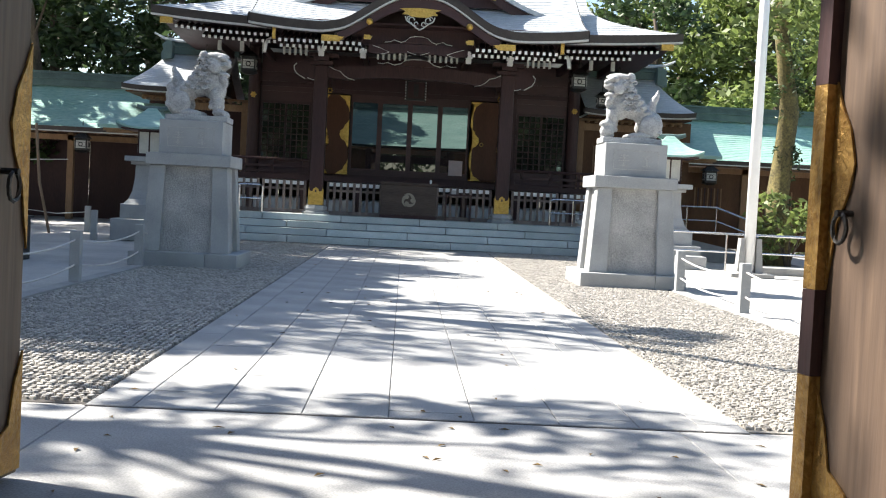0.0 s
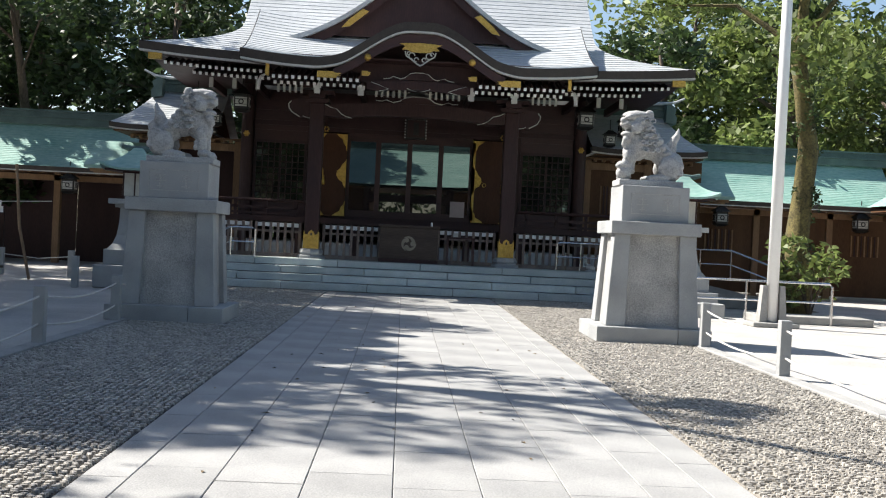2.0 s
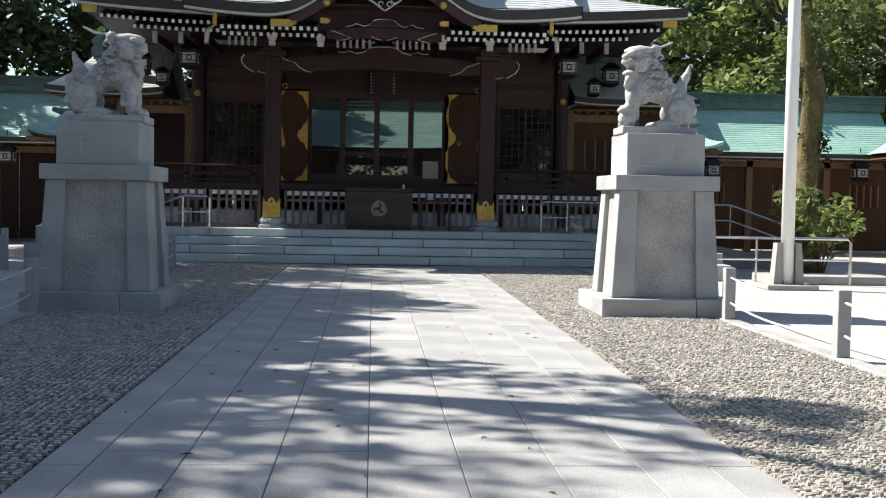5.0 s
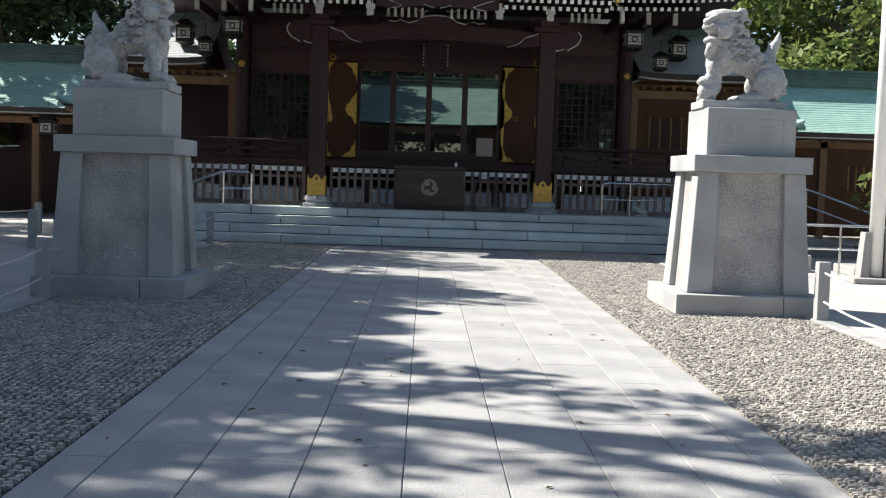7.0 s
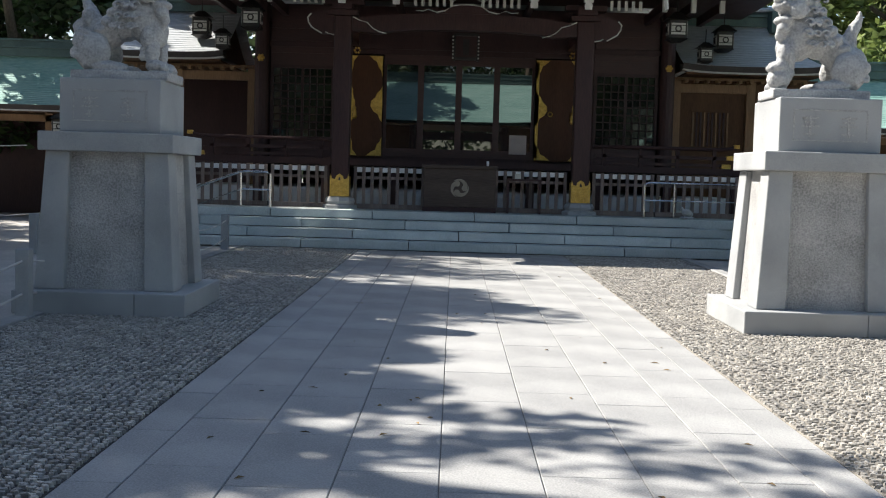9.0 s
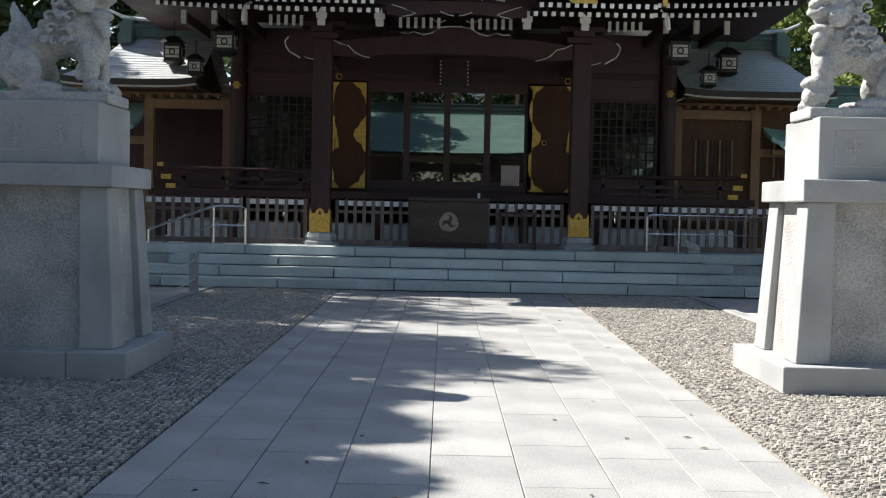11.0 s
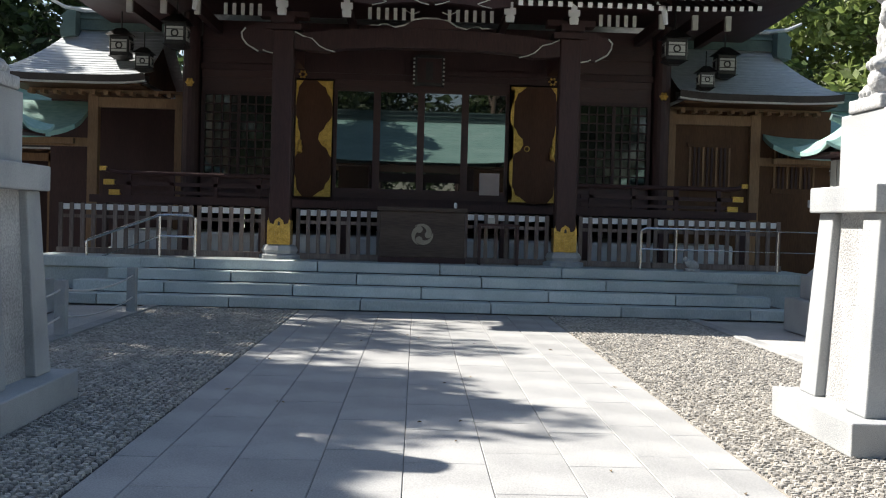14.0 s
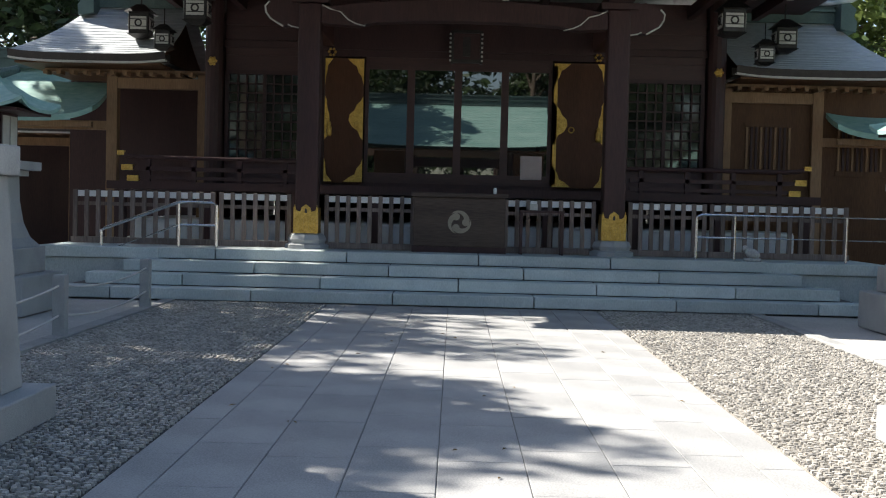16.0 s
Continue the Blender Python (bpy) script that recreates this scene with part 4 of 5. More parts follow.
def lion(name, label, raised):
    """A seated guardian lion in profile, its head towards +x, turned to the front."""
    bm = bmesh.new()
    r = random.Random(7 if raised else 8)

    def ball(x, y, z, sx, sy, sz, rot=0):
        bmesh.ops.create_icosphere(bm, subdivisions=3, radius=1, matrix=pose(x, y, z, 0, rot, 0) @ Matrix.Diagonal((sx, sy, sz, 1)))

    def curl(x, y, z, size):
        """A small spiral lock of hair lying on the flank."""
        side = -1 if y < 0 else 1
        pts = [(x + size * (1 - q / 9) * math.cos(q * 0.9), y + side * 0.004 * q, z + size * (1 - q / 9) * math.sin(q * 0.9)) for q in range(8)]
        tube(bm, pts, [size * 0.34] * 8, 6)
    # haunches, sloping back, shoulders, chest
    ball(-0.34, 0, 0.31, 0.17, 0.22, 0.22)
    ball(-0.2, 0, 0.46, 0.25, 0.18, 0.15, -38)
    ball(0.0, 0, 0.6, 0.22, 0.2, 0.19, -45)
    ball(0.17, -0.02, 0.62, 0.18, 0.22, 0.25)
    ball(0.27, -0.04, 0.5, 0.12, 0.17, 0.17)
    # head: skull, flat crown, brow, nose, open jaws, cheeks, ears
    ball(0.2, -0.06, 0.9, 0.2, 0.2, 0.18)
    ball(0.22, -0.08, 1.02, 0.2, 0.19, 0.07)
    ball(0.36, -0.13, 0.89, 0.11, 0.13, 0.06)
    ball(0.42, -0.17, 0.93, 0.05, 0.06, 0.045)
    ball(0.34, -0.12, 0.745, 0.10, 0.12, 0.05)
    ball(0.36, -0.16, 0.67, 0.06, 0.08, 0.07)
    for j in (-1, 1):
        ball(0.33, -0.13 + j * 0.1, 0.985, 0.09, 0.05, 0.04, 15)
        ball(0.24, -0.08 + j * 0.17, 0.83, 0.09, 0.05, 0.08)
        ball(0.05, -0.04 + j * 0.16, 1.03, 0.06, 0.04, 0.075, 25)
        # front leg and paw, with a fringe behind it
        lift_paw = raised and j < 0
        x = 0.35 if lift_paw else 0.27
        ball(x - 0.03, j * 0.15, 0.43, 0.085, 0.085, 0.13)
        ball(x, j * 0.15, 0.29, 0.07, 0.075, 0.15)
        ball(x + 0.04, j * 0.16, 0.3 if lift_paw else 0.15, 0.1, 0.085, 0.06)
        for k in range(3):
            ball(x + 0.11, j * 0.16 + (k - 1) * 0.05, 0.285 if lift_paw else 0.13, 0.035, 0.026, 0.035)
            ball(x - 0.08, j * 0.17, 0.24 + 0.07 * k, 0.035, 0.03, 0.045)
        # thigh and hind foot
        ball(-0.28, j * 0.19, 0.28, 0.17, 0.09, 0.18, 20)
        ball(-0.12, j * 0.2, 0.13, 0.19, 0.08, 0.055)
        # curls: mane, shoulder, haunch
        for a in range(5):
            for b in range(3):
                q = 0.17 - 0.085 * b + 0.03 * (a % 2) - 0.02 * a
                curl(q, j * (0.215 - 0.012 * b) - 0.03, 0.93 - 0.105 * a, 0.05)
        for k in range(6 if raised else 10):
            curl(-0.36 + r.uniform(-0.07, 0.14), j * 0.22, 0.3 + r.uniform(-0.12, 0.14), 0.055 if raised else 0.065)
        for k in range(4):
            ball(-0.02 - 0.07 * k, j * 0.16, 0.74 - 0.085 * k, 0.06, 0.05, 0.05)
    for k in range(7):
        ball(0.39 - 0.025 * k, -0.15 + 0.02 * k, 0.6 - 0.035 * (k % 3), 0.04, 0.045, 0.07)
    for k in range(6):
        ball(0.08 - 0.055 * k, 0.0, 0.97 - 0.075 * k, 0.06, 0.12, 0.06)
    if raised:
        ball(0.38, -0.15, 0.19, 0.11, 0.11, 0.11)
    # upright flame-shaped tail
    for k in range(9):
        t = k / 8
        w = 0.075 * (1 - t) ** 0.7 + 0.02
        ball(-0.31 - 0.09 * t + 0.02 * math.sin(5 * t), 0, 0.5 + 0.32 * t, w, w * (1.0 if raised else 1.3), 0.06)
    if not raised:
        for a, b, z in ((-0.42, 0.08, 0.52), (-0.44, -0.08, 0.5), (-0.36, -0.07, 0.62), (-0.46, 0.0, 0.42)):
            ball(a, b, z, 0.06, 0.06, 0.1)
    for v in bm.verts:
        v.co += v.normal * (noise.noise(v.co * 14) * 0.012 + noise.noise(v.co * 38) * 0.007)
    box(bm, -0.46, 0.46, -0.29, 0.29, 0.0, 0.09)
    ob = solid(name, bm, STATUE, label, "statue", "guardian lion statues")
    rm = ob.modifiers.new("merge", "REMESH")
    rm.mode, rm.voxel_size, rm.use_smooth_shade = "VOXEL", 0.0105, True
    return ob


east = pedestal()
east.location = (3.54, -9.62, 0)
west = copy_thing(east, pose(-3.6, -9.62, 0))
lw = lion("guardian_lion", "carved granite guardian lion, shaggy, on its pedestal", False)
lw.matrix_basis = pose(-3.56, -9.62, 2.33) @ Matrix.Diagonal((1.08, 1.1, 1.04, 1))
le = lion("guardian_lion", "pale granite guardian lion with a ball, sunlit", True)
le.matrix_basis = pose(3.5, -9.62, 2.33) @ Matrix.Diagonal((-1.06, 1, 1.06, 1))


# ---- stone lanterns with copper roofs ----
def stone_lantern():
    p = thing("stone_lantern", "tall stone lantern with green copper roof", "lantern", "stone lanterns")
    part("lower_base", bevelled(boxes((-0.76, 0.76, -0.76, 0.76, 0, 0.52)), 0.02), GRANITE, p)
    part("upper_base", bevelled(boxes((-0.58, 0.58, -0.58, 0.58, 0.52, 0.88)), 0.02), GRANITE, p)
    bm = bmesh.new()
    prof = [(0.52, 0.88), (0.42, 1.0), (0.35, 1.2), (0.31, 1.5), (0.30, 1.92)]
    for (r0, z0), (r1, z1) in zip(prof, prof[1:]):
        frustum(bm, (-r0, r0, -r0, r0, z0), (-r1, r1, -r1, r1, z1))
    part("shaft", bm, GRANITE, p)
    part("slab", bevelled(boxes((-0.53, 0.53, -0.53, 0.53, 1.92, 2.04)), 0.015), GRANITE, p)
    part("neck", bevelled(boxes((-0.4, 0.4, -0.4, 0.4, 1.84, 1.919)), 0.01), GRANITE, p)
    fb = part("fire_box", boxes((-0.28, 0.28, -0.28, 0.28, 2.04, 2.72)), DARKWOOD, p)
    for i in range(4):
        bm = boxes((-0.24, -0.02, -0.292, -0.281, 2.12, 2.64), (0.02, 0.24, -0.292, -0.281, 2.12, 2.64))
        part("paper_window", bm, PAPER, fb, at=Matrix.Rotation(i * math.pi / 2, 4, "Z"))
    for i in range(4):
        def f(u, v):
            w = 0.72 * (1 - v) + 0.1 * v
            a = 2 * u - 1
            return Vector((a * w, -w, 2.74 + 0.5 * v * (0.5 + 0.5 * v) + 0.13 * abs(a) ** 3 * (1 - v) ** 2))
        part("roof_slope", grid(bmesh.new(), f, 12, 8, 0.05), COPPER_GREEN, p, at=Matrix.Rotation(i * math.pi / 2, 4, "Z"))
    part("eave_underside", boxes((-0.62, 0.62, -0.62, 0.62, 2.68, 2.72)), DARKWOOD, p)
    bm = bmesh.new()
    tube(bm, [(-0.4, 0, 3.28), (-0.2, 0, 3.22), (0, 0, 3.22), (0.2, 0, 3.22), (0.4, 0, 3.28)], [0.05, 0.07, 0.08, 0.07, 0.05], 8)
    part("roof_crest", bm, RIDGE, p)
    return p


sl = stone_lantern()
sl.location, sl.scale = (-6.0, -2.1, 0), (0.93, 0.93, 0.93)
copy_thing(sl, pose(5.95, -2.0, 0))


# ---- fence, offertory box, table ----
SLAT = mesh_of("slat", boxes((-0.034, 0.034, -0.02, 0.02, 0.02, 0.88, 0.006)), FENCEWOOD)


def fence(x0, x1, rise=0.0):
    f = thing("fence", "low dark slatted wooden fence with pale top rail", "fence", "fences before the hall", at=(0, 2.35, 0.71))
    part("rail", boxes((x0, x1, 0.022, 0.06, 0.62, 0.68)), FENCEWOOD, f)
    part("rail", boxes((x0, x1, 0.022, 0.075, 0.765, 0.865)), WHITE, f, "pale weathered top rail")
    part("foot_beam", boxes((x0 - 0.05, x1 + 0.05, -0.07, 0.09, 0, 0.1)), FENCEWOOD, f)
    n = round((x1 - x0) / 0.186)
    for i in range(n + 1):
        part("slat", SLAT, None, f, at=(x0 + (x1 - x0) * i / n, 0, 0))
    return f


fence(-6.4, -4.12), fence(-3.98, -2.86), fence(-2.24, -0.82), fence(0.72, 2.16), fence(2.76, 3.98), fence(4.1, 6.3)
bx = thing("offertory_box", "dark weathered wooden offertory box with crest", "box", at=(-0.05, 2.3, 0.70))
part("body", bevelled(boxes((-0.74, 0.74, -0.36, 0.36, 0.1, 0.9)), 0.012), BOXWOOD, bx)
part("lid_rim", bevelled(boxes((-0.78, 0.78, -0.40, 0.40, 0.9, 0.97)), 0.01), BOXWOOD, bx)
part("foot", boxes((-0.76, 0.76, -0.38, 0.38, 0, 0.1)), DARKWOOD, bx)
CRESTM = mat("faded_crest_paint", (0.22, 0.19, 0.14), (0.34, 0.30, 0.23), 0.7)
for k in range(3):
    bm = bmesh.new()
    a0 = k * 2.0944
    rows = []
    for q in range(17):
        t = q / 16
        ang = a0 + t * 2.35
        mid = 0.105 + 0.085 * t ** 0.8
        w = 0.056 * (1 - t) ** 0.8
        rows.append([bm.verts.new((r * math.cos(ang), -0.367, 0.5 + r * math.sin(ang))) for r in (mid - w, mid + w)])
    for p, q in zip(rows[:-1], rows[1:]):
        bm.faces.new((p[0], p[1], q[1], q[0]))
    bmesh.ops.create_uvsphere(bm, u_segments=12, v_segments=6, radius=0.062, matrix=pose(0.105 * math.cos(a0), -0.3665, 0.5 + 0.105 * math.sin(a0)) @ Matrix.Diagonal((1, 0.05, 1, 1)))
    part("crest_comma", bm, CRESTM, bx, "faded pale comma of the crest")
cup = solid("cup", lathe(bmesh.new(), [(0.025, 0), (0.03, 0.06), (0.022, 0.1)], 10), WHITE, "small white cup on the offertory box", "cup", at=(0.52, 2.1, 1.67))
tb = thing("side_table", "slim dark wooden table before the fence", "table", at=(1.28, 2.05, 0.70))
part("tabletop", boxes((-0.36, 0.36, -0.18, 0.18, 0.68, 0.72)), DARKWOOD, tb)
for i in (-1, 1):
    for j in (-1, 1):
        part("leg", boxes((i * 0.33 - 0.02, i * 0.33 + 0.02, j * 0.15 - 0.02, j * 0.15 + 0.02, 0, 0.68)), DARKWOOD, tb)
solid("card_box", boxes((-0.06, 0.06, -0.05, 0.05, 0, 0.1)), PAPER, "small white card box on the table", "box", at=(1.15, 2.05, 1.425))

# handrails
hr = thing("handrail", "bent stainless steel handrail beside the steps", "handrail", "steel handrails", at=(0, 1.62, 0.70))
bm = bmesh.new()
tube(bm, [(-5.75, 0, 0.22), (-5.7, 0, 0.27), (-4.55, 0, 0.7), (-4.45, 0, 0.72), (-3.98, 0, 0.72), (-3.9, 0, 0.68), (-3.9, 0, 0)], 0.026, 8)
part("top_tube", bm, STEEL, hr)
bm = bmesh.new()
tube(bm, [(-5.7, 0, -0.1), (-4.5, 0, 0.36), (-3.9, 0, 0.36)], 0.02, 8)
part("mid_tube", bm, STEEL, hr)
for x, z0, z1 in ((-5.73, -0.18, 0.25), (-4.5, 0, 0.7)):
    part("post", tube(bmesh.new(), [(x, 0, z0), (x, 0, z1)], 0.022, 8), STEEL, hr)
hr = thing("handrail", "straight stainless steel handrail along the platform", "handrail", "steel handrails", at=(0, 1.72, 0.70))
part("top_tube", tube(bmesh.new(), [(3.72, 0, 0), (3.72, 0, 0.68), (3.8, 0, 0.72), (8.2, 0, 0.72), (10.2, 0, 0.05)], 0.024, 8), STEEL, hr)
part("mid_tube", tube(bmesh.new(), [(3.72, 0, 0.36), (8.2, 0, 0.36), (10.2, 0, -0.3)], 0.018, 8), STEEL, hr)
for x in (4.33, 6.1, 7.4, 8.2):
    part("post", tube(bmesh.new(), [(x, 0, 0), (x, 0, 0.71)], 0.02, 8), STEEL, hr)
hr = thing("handrail", "low stainless steel guard rail by the ramp", "handrail", "steel handrails", at=(0, -4.2, 0))
part("top_tube", tube(bmesh.new(), [(5.0, 0, 0), (5.0, 0, 0.78), (5.08, 0, 0.84), (8.5, 0, 0.84), (8.56, 0, 0.78), (8.56, 0, 0)], 0.03, 8), STEEL, hr)
part("mid_tube", tube(bmesh.new(), [(5.0, 0, 0.45), (8.56, 0, 0.45)], 0.02, 8), STEEL, hr)
part("post", tube(bmesh.new(), [(6.8, 0, 0), (6.8, 0, 0.83)], 0.022, 8), STEEL, hr)
solid("stone_block", bevelled(boxes((-0.3, 0.3, -0.25, 0.25, 0, 0.3)), 0.02), GRANITE, "pale cut stone block on the gravel", "stone", at=(6.3, -3.2, -0.012))
solid("stone_slab", bevelled(boxes((-1.2, 1.2, -0.5, 0.5, 0, 0.16)), 0.02), CONCRETE, "grey concrete slab beside the flagpole", "slab", at=(8.3, -3.6, -0.012))


# ---- hanging lanterns ----
def hanging_lantern():
    p = thing("hanging_lantern", "dark bronze hanging lantern with crest panels", "lantern", "hanging bronze lanterns")
    part("body", bevelled(boxes((-0.19, 0.19, -0.19, 0.19, -0.2, 0.2)), 0.015), BLACKIRON, p)
    for i in range(4):
        pn = part("panel", boxes((-0.15, 0.15, -0.205, -0.192, -0.12, 0.12)), PAPER, p, at=Matrix.Rotation(i * math.pi / 2, 4, "Z"))
        bm = bmesh.new()
        tube(bm, [(0.06 * math.cos(q * 0.63), -0.21, 0.06 * math.sin(q * 0.63)) for q in range(11)], 0.016, 5)
        box(bm, -0.15, 0.15, -0.215, -0.206, 0.06, 0.075), box(bm, -0.15, 0.15, -0.215, -0.206, -0.075, -0.06)
        part("crest_ring", bm, BLACKIRON, pn)
    frus = frustum(bmesh.new(), (-0.26, 0.26, -0.26, 0.26, 0.2), (-0.08, 0.08, -0.08, 0.08, 0.36))
    part("cap", frus, BLACKIRON, p)
    part("hook", tube(bmesh.new(), [(0, 0, 0.36), (0, 0, 0.75)], 0.015, 6), BLACKIRON, p)
    part("foot", frustum(bmesh.new(), (-0.1, 0.1, -0.1, 0.1, -0.27), (-0.22, 0.22, -0.22, 0.22, -0.2)), BLACKIRON, p)
    return p


hl = hanging_lantern()
hl.location = (-4.6, 3.1, 4.7)
for x, y, z in ((4.5, 3.1, 4.7), (-6.15, 5.2, 4.75), (6.0, 5.2, 4.75), (-5.45, 4.2, 4.33), (5.37, 4.2, 4.31)):
    copy_thing(hl, pose(x, y, z) @ Matrix.Scale(0.75 if y == 4.2 else 1, 4))
hl2 = copy_thing(hl, pose(9.8, 8.55, 2.45))
copy_thing(hl, pose(14.3, 8.55, 2.45)), copy_thing(hl, pose(-10.6, 8.55, 2.45))


# ---- rope posts ----
def rope_post():
    p = thing("rope_post", "square pale stone post for a rope", "post", "rope posts")
    part("shaft", bevelled(boxes((-0.065, 0.065, -0.065, 0.065, 0, 0.66)), 0.01), GRANITE, p)
    return p


rp = rope_post()
ys = [-1.3, -4.6, -7.6, -10.75, -14.1, -17.5, -20.9]
rp.location = (-4.22, ys[0], 0.0)
for s in (-1, 1):
    row = ys if s < 0 else ys[3:]
    for y in row[(1 if s < 0 else 0):]:
        copy_thing(rp, pose(s * 4.2, y, 0.0))
    for a, b in zip(row, row[1:]):
        for z in (0.55, 0.24):
            pts = [(s * 4.2, a + (b - a) * q / 8, z - 0.09 * (1 - (q / 4 - 1) ** 2)) for q in range(9)]
            solid("rope", tube(bmesh.new(), pts, 0.012, 5), ROPE, "pale sagging rope between stone posts", "rope", "ropes between posts")
for x, y in ((-8.2, 0.8), (-9.9, 0.9), (-7.0, -3.0)):
    copy_thing(rp, pose(x, y, -0.01))
solid("rope", tube(bmesh.new(), [(-9.9, 0.9, 0.5), (-9.0, 0.85, 0.42), (-8.2, 0.8, 0.5)], 0.012, 5), ROPE, "pale sagging rope between stone posts", "rope", "ropes between posts")
solid("bamboo_pole", tube(bmesh.new(), [(-8.6, -1.0, 0), (-8.9, -0.9, 1.2), (-9.05, -0.8, 2.6)], 0.035, 8), BAMBOO, "leaning thin brown bamboo pole on the gravel", "pole")
st = thing("paper_streamers", "white folded paper streamers on a rope", "streamer", at=(0, 0, 0))
part("rope", tube(bmesh.new(), [(-12.5, 3.5, 1.9), (-10.9, 3.2, 1.78), (-9.4, 3.0, 1.85)], 0.012, 5), ROPE, st)
for k in range(5):
    x = -12.2 + k * 0.32
    part("streamer", boxes((x, x + 0.09, 3.38, 3.39, 1.6, 1.82), (x + 0.06, x + 0.15, 3.36, 3.37, 1.5, 1.66)), WHITE, st)

# dark stand with tied paper beside the rope
ws = thing("paper_stand", "black lacquered stand with white paper knots on top", "stand", at=(-6.3, -10.2, -0.012))
part("body", bevelled(boxes((-0.2, 0.2, -0.2, 0.2, 0, 0.66)), 0.012), BLACKIRON, ws)
part("top_board", bevelled(boxes((-0.24, 0.24, -0.24, 0.24, 0.66, 0.7)), 0.008), BLACKIRON, ws)
rng = random.Random(17)
for k in range(5):
    x, z = -0.16 + 0.08 * k, 0.72 + rng.uniform(0, 0.03)
    bm = bmesh.new()
    bmesh.ops.create_icosphere(bm, subdivisions=1, radius=0.045, matrix=pose(x, -0.2, z) @ Matrix.Diagonal((0.8, 0.5, 0.8, 1)))
    plate(bm, [(x - 0.03, z), (x + 0.02, z), (x + 0.05, z - 0.11), (x - 0.01, z - 0.1)], -0.25, -0.243)
    part("paper_knot", bm, WHITE, ws)

# flagpole
fp = thing("flagpole", "tall white painted flagpole in a concrete foot", "flagpole", at=(7.0, -5.2, -0.012))
part("pole", tube(bmesh.new(), [(0, 0, 0.1), (0, 0, 5), (0, 0, 12)], [0.115, 0.105, 0.07], 16), POLE, fp, smooth=True)
for s in (-1, 1):
    part("support", frustum(bmesh.new(), (s * 0.2 - 0.075, s * 0.2 + 0.075, -0.12, 0.12, 0), (s * 0.17 - 0.045, s * 0.17 + 0.045, -0.1, 0.1, 0.8)), CONCRETE, fp)
part("foot", bevelled(boxes((-0.45, 0.45, -0.35, 0.35, 0, 0.09)), 0.02), CONCRETE, fp)

# pigeon-sized stone ornament on the step end
bm = bmesh.new()
bmesh.ops.create_icosphere(bm, subdivisions=2, radius=0.1, matrix=pose(0, 0, 0.12, 0, 20, 0) @ Matrix.Diagonal((1.3, 0.7, 0.8, 1)))
bmesh.ops.create_icosphere(bm, subdivisions=2, radius=0.05, matrix=pose(-0.12, 0, 0.2))
box(bm, -0.12, 0.12, -0.08, 0.08, 0, 0.05)
solid("step_ornament", bm, STATUE, "small grey stone ornament on the step end", "ornament", at=(4.55, 1.45, 0.708), smooth=True)


# ---- trees ----
def leaves(bm_data, centre, radius, n, size, rng, squash=0.8):
    vs, fs = bm_data
    for _ in range(n):
        d = Vector((rng.gauss(0, 1), rng.gauss(0, 1), rng.gauss(0, 1))).normalized()
        p = centre + Vector((d.x, d.y, d.z * squash)) * radius * rng.uniform(0.35, 1.0) ** 0.6
        a = Vector((rng.gauss(0, 1), rng.gauss(0, 1), rng.gauss(0, 0.6))).normalized()
        b = a.orthogonal().normalized()
        b.rotate(Matrix.Rotation(rng.uniform(0, 6.28), 3, a))
        k = size * rng.uniform(0.6, 1.3)
        i = len(vs)
        vs.extend([p - a * k, p + b * k * 0.45, p + a * k, p - b * k * 0.45])
        fs.append((i, i + 1, i + 2, i + 3))


def tree(x, y, height, spread, seed, label, lean=(0, 0), r0=0.32, crown_low=0.45, bark=None, leaf=None, n=5200, size=0.14, clumps=34):
    rng = random.Random(seed)
    t = thing("tree", label, "tree", "shrine grove trees", at=(x, y, -0.012))
    bm = bmesh.new()
    top = Vector((lean[0] * height, lean[1] * height, height * 0.85))
    spine = [top * q + Vector((rng.uniform(-0.2, 0.2), rng.uniform(-0.2, 0.2), 0)) * (q > 0) for q in (0, 0.15, 0.35, 0.55, 0.8, 1.0)]
    rad = [r0 * 1.35, r0, r0 * 0.85, r0 * 0.65, r0 * 0.35, r0 * 0.12]
    tube(bm, spine, rad, 10)
    part("trunk", bm, bark or BARK, t, smooth=True)
    limb_bm = bmesh.new()
    data = ([], [])
    for k in range(clumps):
        q = rng.uniform(crown_low, 1.0)
        base = top * q
        ang = rng.uniform(0, 6.28)
        reach = spread * rng.uniform(0.35, 1.0) * (1.15 - 0.65 * abs(q - 0.62) * 2)
        c = base + Vector((math.cos(ang) * reach, math.sin(ang) * reach, rng.uniform(-0.4, 1.1)))
        if k < 14:
            tube(limb_bm, [base * 0.9, base.lerp(c, 0.5) + Vector((0, 0, 0.25)), c], [r0 * 0.3, r0 * 0.18, 0.02], 6)
        leaves(data, c, rng.uniform(0.55, 1.25) * spread / 3.6, n // clumps, size, rng, 0.7)
    part("limb", limb_bm, bark or BARK, t)
    me = bpy.data.meshes.new("crown")
    me.from_pydata([tuple(v) for v in data[0]], [], data[1])
    me.materials.append(leaf or LEAF)
    part("crown", me, None, t)
    return t


